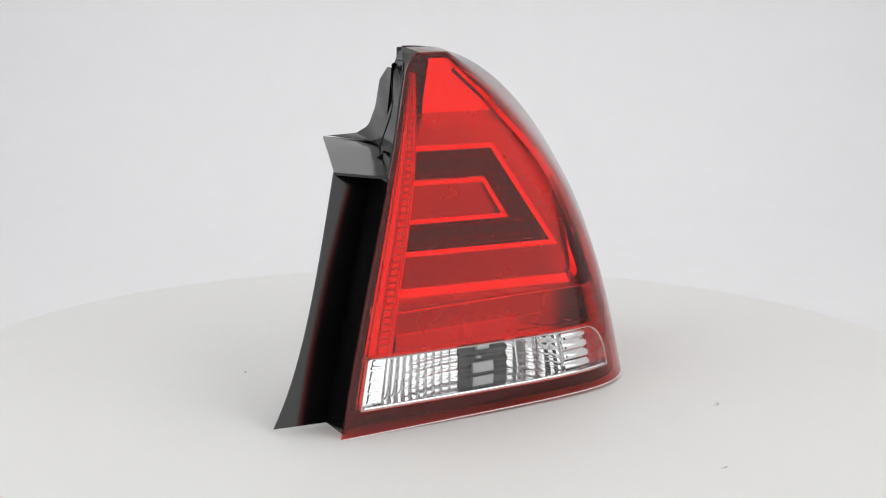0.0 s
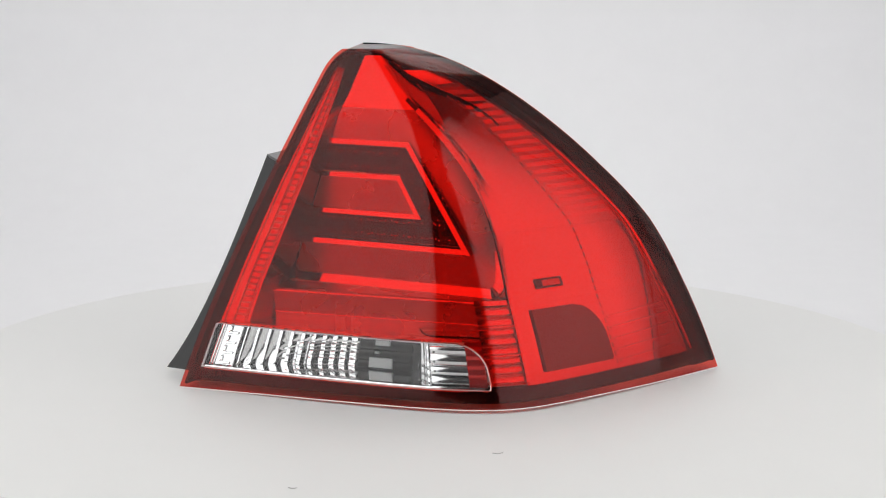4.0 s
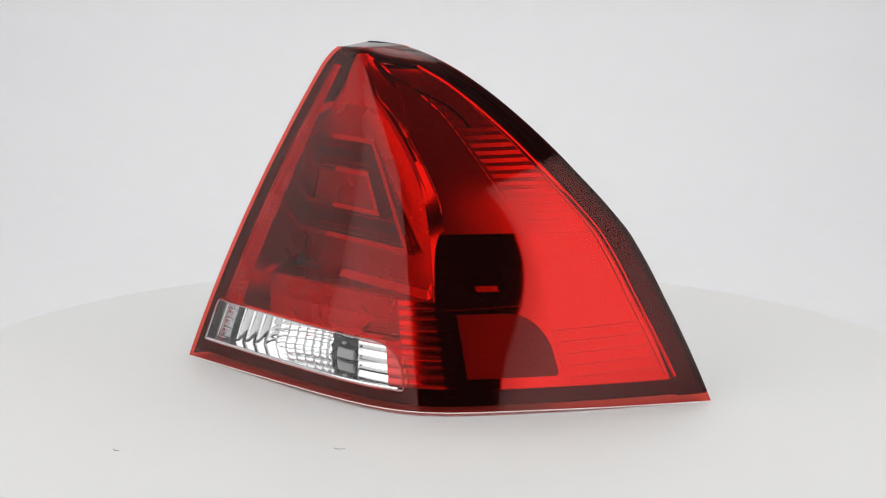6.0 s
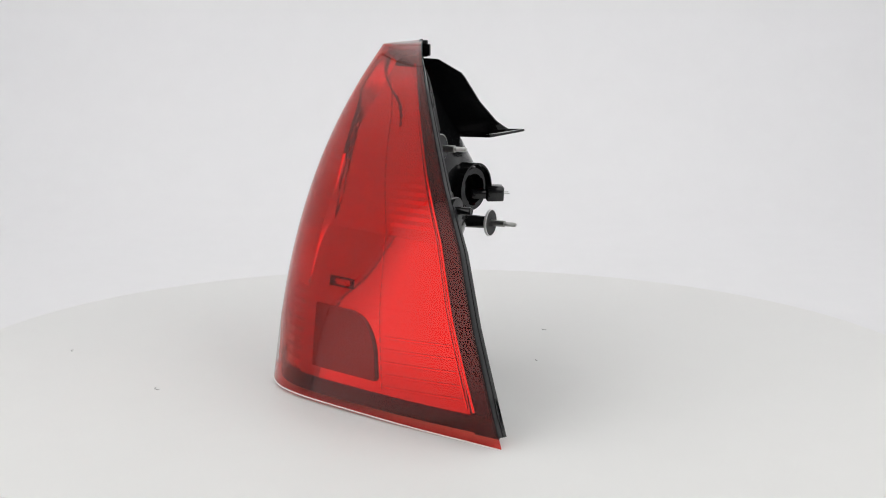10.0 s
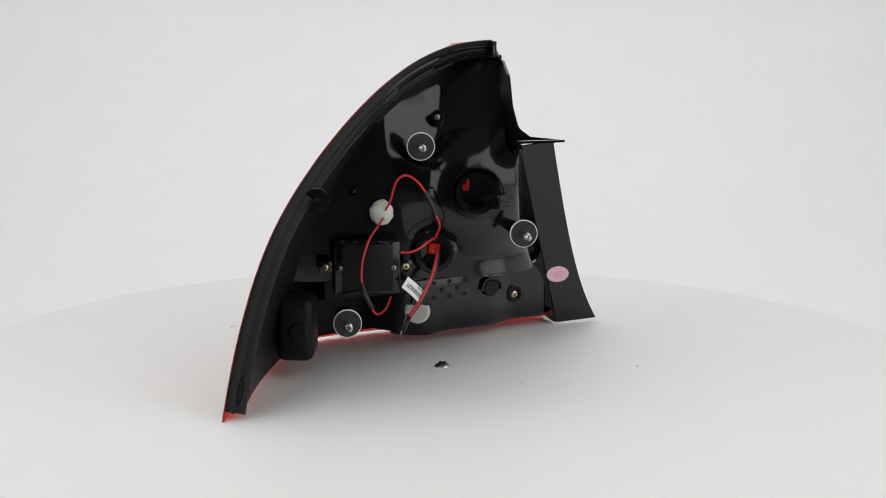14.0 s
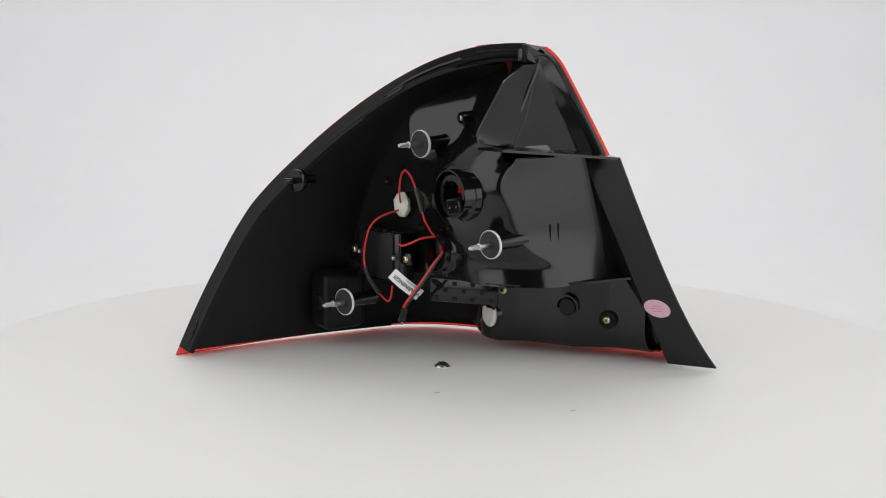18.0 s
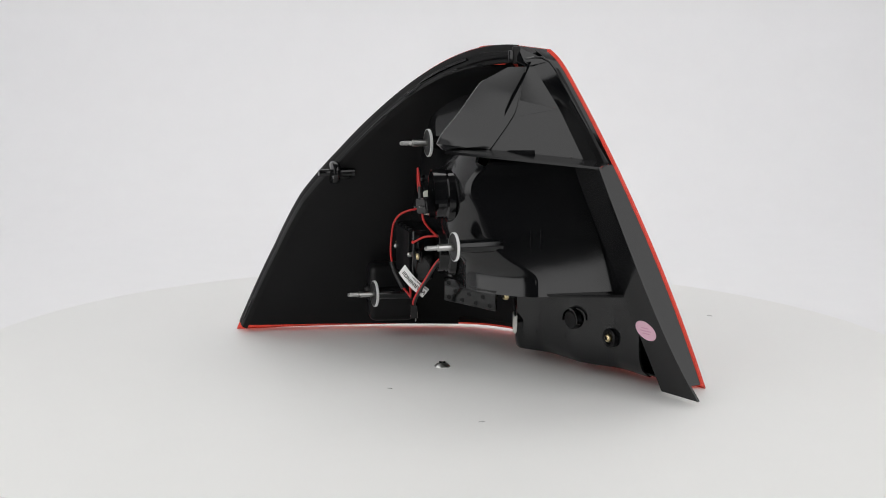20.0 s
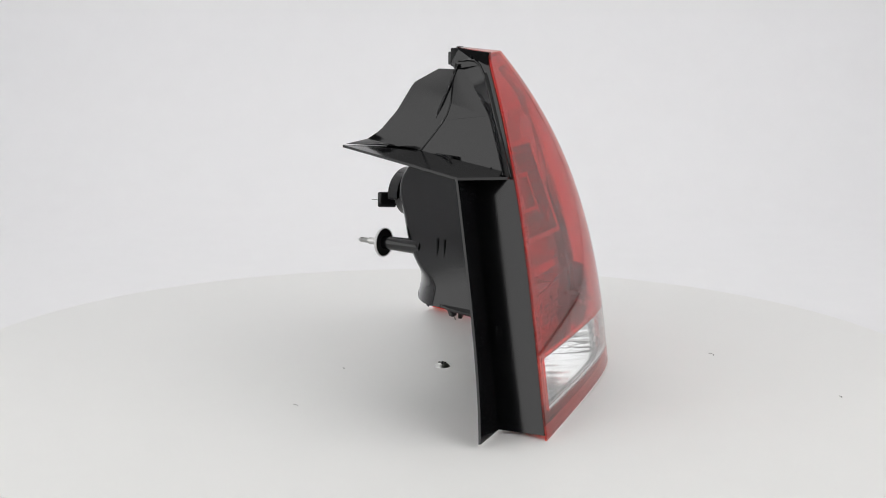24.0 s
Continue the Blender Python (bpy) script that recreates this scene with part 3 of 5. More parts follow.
def bracket():
    front, inner, crease = (-0.0976, -0.1425, 0.2122), (-0.0470, -0.1560, 0.2102), (-0.0612, -0.0430, 0.2242)
    brk, apex, knee, top_r = (-0.1189, 0.0022, 0.2292), (-0.0532, -0.0589, 0.3012), (-0.0617, -0.0325, 0.2874), (-0.0486, -0.0762, 0.3014)
    notch_l, notch_r, notch_b, low_r = (-0.0476, -0.0700, 0.2699), (-0.0348, -0.1098, 0.2604), (-0.0510, -0.0642, 0.2535), (-0.0385, -0.1334, 0.2125)
    high_r, band_top = (-0.0425, -0.0835, 0.3012), (-0.0368, -0.0990, 0.3058)
    def loft(a_pts, b_pts, n, m):
        def line(pts, n):
            pts = np.array(pts)
            run = np.concatenate([[0], np.cumsum(np.linalg.norm(np.diff(pts, axis=0), axis=1))])
            return np.stack([np.interp(np.linspace(0, run[-1], n), run, pts[:, k]) for k in range(3)], 1)
        a, b = line(a_pts, n), line(b_pts, n)
        return np.stack([a * (1 - k) + b * k for k in np.linspace(0, 1, m)], 1)
    mid_, low1, low2 = (-0.0667, -0.0130, 0.2600), (-0.0742, 0.0040, 0.2400), (-0.0860, 0.0085, 0.2322)
    g = loft([brk, (-0.1080, -0.0700, 0.2208), front], [(-0.068, 0.000, 0.2260), crease, low_r, inner], 18, 6)
    part_mesh("shelf", sheet(g, g - np.array([0, 0, 0.0024])), BLACK, LAMP, "black shelf of the mounting bracket")
    g = loft([(-0.1150, 0.0035, 0.2296), low2, low1, mid_, knee, apex], [(-0.066, -0.010, 0.2255), crease, notch_b, notch_l, top_r], 24, 8)
    part_mesh("web", sheet(g, g + np.array([0.0022, 0.0006, 0])), BLACK, LAMP, "black upright web of the bracket")
    # cheek behind the web: a lower face, a three-cornered ledge, a deeper upper face, and the wall up to the frame
    face = lambda a, b, c, d: loft([a, b], [d, c], 8, 8)
    for corners, label in (((crease, notch_b, notch_r, low_r), "black cheek of the bracket"), ((notch_l, top_r, high_r, notch_r), "black recessed upper cheek of the bracket")):
        g = face(*corners)
        part_mesh("cheek", sheet(g, g + np.array([0.0022, -0.0005, 0])), BLACK, LAMP, label)
    part("ledge", slab([notch_l, notch_r, notch_b], 0.0018, (1, -0.3, -0.4), 0.0002), BLACK, LAMP, "black three-cornered ledge across the cheek", False)
    g = loft([low_r, notch_r, high_r], [inner, band_top], 14, 5)
    part_mesh("recess_wall", sheet(g, g + np.array([0.0015, -0.0005, 0])), BLACK, LAMP, "black wall between cheek and frame")
    ge = np.array([crease, notch_b, notch_l, (-0.0480, -0.0730, 0.2850), top_r])
    bx = np.interp(ge[:, 2], (0.211, 0.225, 0.306), (-0.0625, -0.057, -0.048)) + 0.001
    be = np.array([(x, back_y(x, z) - 0.001, z) for x, z in zip(bx, ge[:, 2])])
    g = np.stack([ge * (1 - k) + be * k for k in np.linspace(0, 1, 4)], 1)
    part_mesh("gusset", sheet(g, g + np.array([0.0018, 0.0005, 0])), BLACK, LAMP, "black gusset between bracket and body")
    part("lip", tube([inner, Vector(inner).lerp(Vector(band_top), 0.5), band_top, (-0.0440, -0.0760, 0.3085)], 0.0010, 8, 4), BLACK, LAMP, "raised lip along the frame")
    part("crease_bead", tube([crease, notch_b, notch_l, (-0.0480, -0.0730, 0.2850), top_r], 0.0008, 8, 4), BLACK, LAMP, "rounded crease of the bracket")
    # black closing pieces under the top edge
    e = wing_edge(np.linspace(0.86, 1, 24))[::-1]
    under = e + np.array([-0.0040, -0.0030, -0.0125])
    b = np.array([[x, back_y(x, 0.304) + 0.001, 0.304] for x in np.linspace(-0.049, -0.012, 24)])
    g = np.stack([under * (1 - k) + b * k for k in np.linspace(0, 1, 5)], 1)
    part_mesh("top_closing", sheet(g, g - np.array([0, 0.002, 0.0008])), BLACK_MATTE, LAMP, "black closing strip under the top edge")
    end = [Vector(section(TOP_Z, [0.0])[0]) + Vector((-0.0012, 0, -0.0014)), Vector(EDGE_WING[-1]) + Vector((-0.0014, 0, -0.0012)), Vector((-0.0450, -0.0670, 0.3060)), Vector(top_r), Vector(high_r), Vector(band_top)]
    part("top_end", slab([tuple(p) for p in end], 0.002, (1, 0.1, -0.2), 0.0004), BLACK, LAMP, "black end piece under the top edge", False)
    # frame of the boot edge above the shelf
    zs = np.linspace(0.2085, 0.316, 20)
    e = np.array([patch([z], [np.interp(z, (0.28, 0.316), (0.0072, 0.018))], 0.0036)[0, 0] for z in zs])
    inr = np.stack([np.interp(zs, (0.2085, 0.306, 0.316), (-0.0472, -0.0368, -0.0385)), np.interp(zs, (0.2085, 0.306, 0.316), (-0.1565, -0.0990, -0.086)), zs], 1)
    g = np.stack([e * (1 - k) + inr * k for k in np.linspace(0, 1, 5)], 1)
    part_mesh("frame", sheet(g, g + np.array([0.002, 0.001, 0])), BLACK, LAMP, "black frame of the boot edge")
    part("rim_block", box_bm((0.005, 0.007, 0.017), (0, 0, 0), 0.0012), BLACK_MATTE, LAMP, "black end block of the rim", True, pose(-0.0410, -0.0673, 0.3118, 0, 0, 30))
    part("hook", box_bm((0.004, 0.008, 0.012), (0, 0, 0), 0.001), BLACK, LAMP, "small black hook", True, pose(-0.0405, -0.0635, 0.3105, 0, 0, 20))


housing()
body()
flap()
bracket()


# ---- inside of the lamp ----
RIGHT_Z = (0.0956, 0.1200, 0.1450, 0.1700, 0.1900, 0.2150, 0.2365, 0.2630, 0.2850, 0.3120)
RIGHT_S = (0.1540, 0.1525, 0.1495, 0.1415, 0.1310, 0.1120, 0.0920, 0.0630, 0.0400, 0.0110)
ROLL_OFF = 0.009


def s_left(z):
    return np.interp(z, (0.062, 0.094, 0.1000, 0.3120), (-0.070, -0.070, -0.0740, -0.0050))


def s_right(z):
    return np.interp(z, RIGHT_Z, RIGHT_S)


def mod_out(z, s=-1.0):
    """How far the plate stands out: it leans back at the top and rolls off towards its rounded side."""
    k = max(0.0, (s - s_right(z)) / 0.045 + 1)
    turned = 0.07 * (s - 0.02) * min(1, max(0, (z - 0.2625) / 0.012)) if s > -0.5 else 0.0
    return turned - 0.32 * max(0.0, z - 0.255) - ROLL_OFF * min(1, k) ** 2 * min(1, max(0, (0.275 - z) / 0.02)) * min(1, max(0, (z - 0.100) / 0.03))


def ribbon(points, width, height, out0=0.0, taper=0.6, lean=0.0, mid=0.0, widths=None):
    """A raised bar of trapezoid section along a line of (s, z) on the module plane, mitred at its corners."""
    pts = [Vector((s, z)) for s, z in points]
    rows = []
    for k, p in enumerate(pts):
        width = widths[k] if widths else width
        d0 = (pts[k] - pts[k - 1]).normalized() if k else (pts[1] - pts[0]).normalized()
        d1 = (pts[k + 1] - pts[k]).normalized() if k < len(pts) - 1 else d0
        n = Vector((-(d0 + d1).y, (d0 + d1).x)).normalized()
        n /= max(0.4, n.dot(Vector((-d0.y, d0.x))))
        rows.append([mod(*(p + n * w), out0 + mod_out(p.y, p.x) + h - w * (0.32 * n.y if abs(n.y) > 0.85 and not lean else 0) - lean * ((p + n * w).y - mid)) for w, h in ((-width / 2, 0), (-width * taper / 2, height), (width * taper / 2, height), (width / 2, 0))])
    bm = bmesh.new()
    vs = [[bm.verts.new(p) for p in r] for r in rows]
    for a, b in zip(vs, vs[1:]):
        for j in range(4):
            bm.faces.new((a[j], a[(j + 1) % 4], b[(j + 1) % 4], b[j]))
    bm.faces.new(vs[0][::-1])
    bm.faces.new(vs[-1])
    bmesh.ops.recalc_face_normals(bm, faces=bm.faces)
    return bm


def bar_on(a0, z0, a1, z1, depth, w, h, n=6, saw=False):
    """A thin bar, flat-topped or saw-toothed, that follows the lens's form from (a0, z0) to (a1, z1)."""
    rows, base = [], depth
    for k in np.linspace(0, 1, n):
        a, z = a0 + (a1 - a0) * k, z0 + (z1 - z0) * k
        depth = base(a, z) if callable(base) else base
        lo, hi = on_lens(a, z - w / 2, depth), on_lens(a, z + w / 2, depth)
        lo2, hi2 = on_lens(a, z - w / 4, depth - h), on_lens(a, z + w / 4, depth - h)
        if saw:
            lo2, hi2 = on_lens(a, z + w * 0.42, depth - h), on_lens(a, z + w * 0.49, depth - h * 0.9)
        rows.append((lo, lo2, hi2, hi))
    bm = bmesh.new()
    vs = [[bm.verts.new(p) for p in r] for r in rows]
    for a, b in zip(vs, vs[1:]):
        for j in range(4):
            bm.faces.new((a[j], a[(j + 1) % 4], b[(j + 1) % 4], b[j]))
    bm.faces.new(vs[0][::-1])
    bm.faces.new(vs[-1])
    bmesh.ops.recalc_face_normals(bm, faces=bm.faces)
    return bm


STRIP = plain("dark_strip_plastic", (0.10, 0.096, 0.096), 0.22, 0.8, 1.0, 240, 0.5, 0.1)
STRIP.node_tree.nodes["Bump"].inputs["Distance"].default_value = 0.004


def rear_module():
    # satin plate with a tilted bright facet above it
    def plate(z0, z1, n):
        zs = np.linspace(z0, z1, n)
        return np.array([[tuple(mod(s, z, mod_out(z, s))) for s in np.linspace(s_left(z), s_right(z), 26)] for z in zs])
    back = np.array(-MOD_OUT) * 0.002
    g = plate(0.094, 0.2625, 24)
    base = part_mesh("module_plate", sheet(g, g + back), SATIN, LAMP, "satin metallised plate of the lamp module")
    g = plate(0.2625, 0.311, 10)
    part_mesh("top_facet", sheet(g, g + back), CHROME, LAMP, "bright tilted facet above the plate")
    # two nested bright frames with the light strip between them
    part("outer_frame", ribbon([(-0.040, 0.2305), (0.0496, 0.2305), (0.1141, 0.1353), (-0.070, 0.1353)], 0.0058, 0.0072, 0, 0.84, 0.105, 0.183), CHROME, base, "bright frame round the light strip", False)
    part("inner_frame", ribbon([(-0.062, 0.1988), (0.0408, 0.1988), (0.0625, 0.164), (-0.066, 0.164)], 0.0052, 0.0050, 0, 0.84, 0.105, 0.1814), CHROME, base, "bright frame inside the light strip", False)
    strip = [(-0.038, 0.2275), (0.0485, 0.2275), (0.1085, 0.1385), (-0.068, 0.1385), (-0.064, 0.161), (0.0660, 0.161), (0.0425, 0.202), (-0.058, 0.202)]
    led = part("light_strip", slab([mod(s, z, 0.0012) for s, z in strip], 0.001, tuple(-MOD_OUT)), STRIP, base, "dark strip of small diodes", False)
    dots = [(s, 0.2147) for s in (-0.036, -0.022, -0.008, 0.006, 0.021, 0.036)] + [(0.0525, 0.2090), (0.0612, 0.1955), (0.0700, 0.1820), (0.0788, 0.1685)] + [(s, 0.1505) for s in (-0.062, -0.0485, -0.0355, -0.0215, -0.0075, 0.0065, 0.0205, 0.0345, 0.0485, 0.0625, 0.0765, 0.0905)]
    chip = box_bm((0.0066, 0.0066, 0.0020), (0, 0, 0), 0.0005, 1)
    me = bpy.data.meshes.new("diode")
    chip.to_mesh(me)
    chip.free()
    me.materials.append(plain("diode_epoxy", (0.012, 0.012, 0.012), 0.2, 0.2, 0.3, 500))
    lens_me = bpy.data.meshes.new("diode_lens")
    bm = lathe_bm([(0, 0.0011), (0.0006, 0.0009), (0.0011, 0.0003), (0.0012, 0)], 10)
    bm.to_mesh(lens_me)
    bm.free()
    lens_me.materials.append(CHROME)
    for s, z in dots:
        c = new("diode", me)
        c.parent, c.matrix_basis = led, axis(mod(s, z, 0.0032), MOD_OUT)
        for dz in (0.0048, -0.0048):
            d = new("diode_lens", lens_me)
            d.parent, d.matrix_basis = led, axis(mod(s + 0.003, z + dz * 1.4, 0.0022), MOD_OUT)
    # small bright prisms scattered over the strip
    prism = lathe_bm([(0, 0.0012), (0.0008, 0.0009), (0.0013, 0.0)], 6)
    pm = bpy.data.meshes.new("prism")
    prism.to_mesh(pm)
    prism.free()
    pm.materials.append(CHROME)
    rng = random.Random(11)
    rows = [(s, z) for z in (0.2075, 0.2215) for s in np.arange(-0.040, 0.040, 0.0062)]
    rows += [(s, z) for z in (0.1435, 0.1575) for s in np.arange(-0.060, 0.088, 0.0062)]
    rows += [(0.0555 + 0.0270 * k + w, 0.2130 - 0.0415 * k + 0.66 * w) for k in np.linspace(0, 1, 8) for w in (-0.0075, 0.0075)]
    for s, z in rows:
        c = new("prism", pm)
        tilt = Matrix.Rotation(rng.uniform(-0.5, 0.5), 4, "X") @ Matrix.Rotation(rng.uniform(-0.5, 0.5), 4, "Y")
        c.parent, c.matrix_basis = led, axis(mod(s + rng.uniform(-0.0015, 0.0015), z + rng.uniform(-0.0012, 0.0012), 0.0018), MOD_OUT) @ tilt
    # bright band below the plate and up along its rounded side
    line = [(-0.071, 0.0965), (0.03, 0.0965), (0.105, 0.0965), (0.120, 0.0965)] + [(0.1318 + 0.013 * math.sin(q), 0.1095 - 0.013 * math.cos(q)) for q in np.linspace(0.1, 1.35, 6)] + [(s_right(z) - 0.0085 + 0.004 * max(0, (z - 0.15) / 0.15), z) for z in np.linspace(0.108, 0.302, 21)]
    taper = [0.0112] * 10 + [float(np.interp(z, (0.108, 0.15, 0.25, 0.302), (0.0112, 0.0112, 0.0060, 0.0030))) for z in np.linspace(0.108, 0.302, 21)]
    part("edge_band", ribbon(line, 0.0112, 0.004, 0.0, 0.84, 0.0, 0.0, taper), CHROME, LAMP, "bright band round the module", False)
    # bright strip along the boot edge with its ladder of ribs, and the wall behind it
    zs = np.concatenate([np.linspace(0.0625, 0.25, 26), np.linspace(0.25, 0.303, 12)[1:]])
    lo_a = lambda z: np.interp(z, (0.0625, 0.2, 0.26, 0.309), (0.046, 0.052, 0.068, 0.10))
    hi_a = lambda z: np.interp(z, (0.0625, 0.1, 0.2, 0.26, 0.309), (0.150, 0.150, 0.175, 0.19, 0.22))
    g = patch(zs, lambda z: np.linspace(lo_a(z), hi_a(z), 6), lambda a, z: 0.009 + 0.02 * (a - lo_a(z)))
    wall = part_mesh("ladder_strip", sheet(g, g - normals(g) * 0.0015), REFLECTOR, LAMP, "bright strip with a ladder of ribs")
    inner = np.array([tuple(mod(s_left(z) - 0.001, z, mod_out(z) + np.interp(z, (0.094, 0.106), (0.036, 0)))) for z in zs])
    g2 = np.stack([g[:, -1] * (1 - k) + inner * k for k in np.linspace(0, 1, 5)], 1)[zs < 0.268]
    part_mesh("boot_wall", sheet(g2, g2 - normals(g2) * 0.0012), plain("dim_metallised_plastic", (0.36, 0.355, 0.355), 0.18, 1.0, 0.1, 500, 0.1, 0.05), LAMP, "satin wall between strip and plate")
    for k in range(40):
        z = 0.070 + 0.228 * k / 39
        w = hi_a(z) - lo_a(z)
        part("rib", bar_on(lo_a(z) + 0.50 * w, z, lo_a(z) + 0.80 * w, z, 0.0098, 0.0020, 0.0010, 3), SATIN, wall, "", False)
    for f in (0.12, 0.45, 0.86):
        pts = [on_lens(lo_a(z) + f * (hi_a(z) - lo_a(z)), z, 0.0086) for z in np.linspace(0.064, 0.302, 18)]
        part("rail", tube(pts, 0.0005, 6, 2), SATIN, wall)
    # panel below the bright band
    lo = [mod(-0.070, 0.0615, 0.042), mod(0.146, 0.0615, 0.012), mod(0.146, 0.0915, 0.011), mod(-0.073, 0.0915, 0.0415)]
    part("lower_panel", slab(lo, 0.002, tuple(-MOD_OUT)), SATIN, LAMP, "satin panel above the reversing light", False)
    g = np.array([[tuple(lo[3].lerp(lo[2], i / 15).lerp(mod(-0.0745 + 0.2225 * i / 15, 0.0935, 0.001), k)) for k in np.linspace(0, 1, 4)] for i in range(16)])
    part_mesh("panel_ledge", sheet(g, g - np.array([0, 0, 0.0012])), SATIN, LAMP, "satin ledge above the lower panel")
    front = [on_lens(a, 0.0622, 0.007) for a in np.linspace(0.06, 0.965, 16)]
    g = np.array([[tuple(p.lerp(lo[0].lerp(lo[1], i / 15), k)) for k in np.linspace(0, 1, 4)] for i, p in enumerate(front)])
    part_mesh("panel_shelf", sheet(g, g - np.array([0, 0, 0.0012])), SATIN, LAMP, "satin shelf over the reversing light")
    for f, r in ((0.25, 0.0006), (0.93, 0.001)):
        a, b = lo[0].lerp(lo[3], f), lo[1].lerp(lo[2], f)
        part("bead", tube([a + MOD_OUT * 0.001, a.lerp(b, 0.5) + MOD_OUT * 0.001, b + MOD_OUT * 0.001], r, 8, 2), CHROME, LAMP, "thin bright bead")
    part("wedge", slab([mod(0.135, 0.066, 0.012), mod(0.15, 0.066, 0.009), mod(0.1445, 0.093, 0.004), mod(0.141, 0.093, 0.004)], 0.004, tuple(-MOD_OUT)), CHROME, LAMP, "bright wedge beside the panel", False)


def corner_chamfer():
    # surface that turns from the plate to the side reflector
    zs = np.linspace(0.098, 0.311, 34)
    a0 = np.array([tuple(mod(s_right(z) + 0.0005, z, mod_out(z, s_right(z)) + 0.001)) for z in zs])
    b0 = np.array([tuple(on_lens(side_start(z), z, side_depth(1.0, z) + 0.0004)) for z in zs])
    g = np.stack([a0 * (1 - k) + b0 * k for k in np.linspace(0, 1, 6)], 1)
    part_mesh("corner_chamfer", sheet(g, g - normals(g) * 0.0015), REFLECTOR, LAMP, "bright surface turning the corner")
    # ribbed corner under it
    zs = np.linspace(0.0195, 0.098, 76)
    cols = np.linspace(0.985, 1.14, 10)
    f = lambda a, z: 0.0095 - 0.0028 * max(0, math.sin(2 * math.pi * (z - 0.02) / 0.0087)) ** 2
    g = patch(zs, cols, f)
    part_mesh("corner_ribs", sheet(g, patch(zs, cols, 0.0115)), REFLECTOR, LAMP, "ribbed bright corner reflector")


def side_depth(a, z):
    return 0.0072 + 0.030 * max(0.0, z - 0.157)


def side_reflector():
    end = lambda z: np.interp(z, (0.02, 0.1, 0.16, 0.24, 0.31), (1.925, 1.905, 1.895, 1.86, 1.80))
    beg = side_start
    cols = lambda z: np.linspace(beg(z), end(z), 34)
    zs, back = np.linspace(0.0195, 0.157, 30), lambda a, z: side_depth(a, z) + 0.0016
    part_mesh("side_reflector", sheet(patch(zs, cols, side_depth), patch(zs, cols, back)), SIDE_CHROME, LAMP, "smooth bright reflector behind the side of the lens")
    zs = np.linspace(0.1572, 0.3065, 36)
    base = part_mesh("upper_reflector", sheet(patch(zs, cols, side_depth), patch(zs, cols, back)), REFLECTOR, LAMP, "satin bright reflector behind the upper side of the lens")
    # ladder of ribs near the edge
    inner = lambda z: np.interp(z, (0.157, 0.2094, 0.2632, 0.2957), (1.60, 1.565, 1.535, 1.45))
    for k in range(19):
        z = 0.166 + 0.1235 * k / 18
        part("rib", bar_on(inner(z), z, end(z) - 0.03, z + 0.001, lambda a, z: side_depth(a, z) + 0.0003, 0.0058, 0.0009, 6, True), REFLECTOR, base, "", False)
    for k in range(34):
        z0 = 0.024 + 0.268 * k / 34
        a = lambda z: np.interp(z, (0.0246, 0.0869, 0.1607, 0.2094, 0.2632, 0.2957), (1.546, 1.551, 1.577, 1.551, 1.52, 1.408)) - 0.008
        p, q = on_lens(a(z0), z0, side_depth(a(z0), z0) - 0.0006), on_lens(a(z0 + 0.005), z0 + 0.005, side_depth(a(z0), z0 + 0.005) - 0.0006)
        part("dash", tube([p, p.lerp(q, 0.5), q], 0.0005, 6, 1), CHROME, base)
    for z in (0.0262, 0.0368, 0.0475, 0.0585, 0.0690):
        part("rib", bar_on(1.555, z, end(z) - 0.035, z + 0.0045, lambda a, z: side_depth(a, z) + 0.0003, 0.0030, 0.0014, 8), CHROME, base, "", False)
    for k in range(8):
        z = 0.0805 + 0.0097 * k
        part("flute", bar_on(1.60, z, end(z) - 0.035, z + 0.004, lambda a, z: side_depth(a, z) + 0.0002, 0.0072, 0.00012, 8), SIDE_CHROME, base, "", False)
    pts = [on_lens(end(z) - 0.008, z, side_depth(end(z), z) - 0.0006) for z in np.linspace(0.022, 0.309, 24)]
    part("edge_bead", tube(pts, 0.0021, 8, 2), CHROME, base, "bright bead along the reflector's edge")
    pts = [on_lens(end(z) - 0.034, z, side_depth(end(z), z) - 0.0004) for z in np.linspace(0.024, 0.307, 24)]
    part("edge_bead", tube(pts, 0.0010, 6, 2), CHROME, base, "bright bead along the reflector's edge")
    part("seam", bar_on(1.15, 0.0905, end(0.1) - 0.03, 0.097, lambda a, z: side_depth(a, z) + 0.0003, 0.0012, 0.0008, 14), CHROME, base, "", False)
    # reflex reflector with one round corner
    n = 26
    zr = np.linspace(0.0295, 0.0865, n)

    def right(z):
        k = min(max((z - 0.052) / 0.0345, 0), 1)
        low = min(max((0.034 - z) / 0.0045, 0), 1)
        return 1.40 + 0.12 * math.sqrt(max(0, 1 - k * k)) - 0.01 * low * low
    cols = lambda z: np.linspace(1.212, right(z), 22)
    part_mesh("reflex_reflector", sheet(patch(zr, cols, 0.0045), patch(zr, cols, 0.0074)), REFLEX, LAMP, "dark red prismatic reflex reflector")
    # small slit
    zc, cc = np.linspace(0.1042, 0.1133, 4), np.linspace(1.265, 1.40, 6)
    slit = part_mesh("slit", sheet(patch(zc, cc, 0.0066), patch(zc, cc, 0.0074)), BLACK, LAMP, "small dark window in the side reflector")
    zc, cc = np.linspace(0.1062, 0.1113, 3), np.linspace(1.30, 1.385, 4)
    part_mesh("slit_lens", sheet(patch(zc, cc, 0.0060), patch(zc, cc, 0.0066)), SATIN, slit)


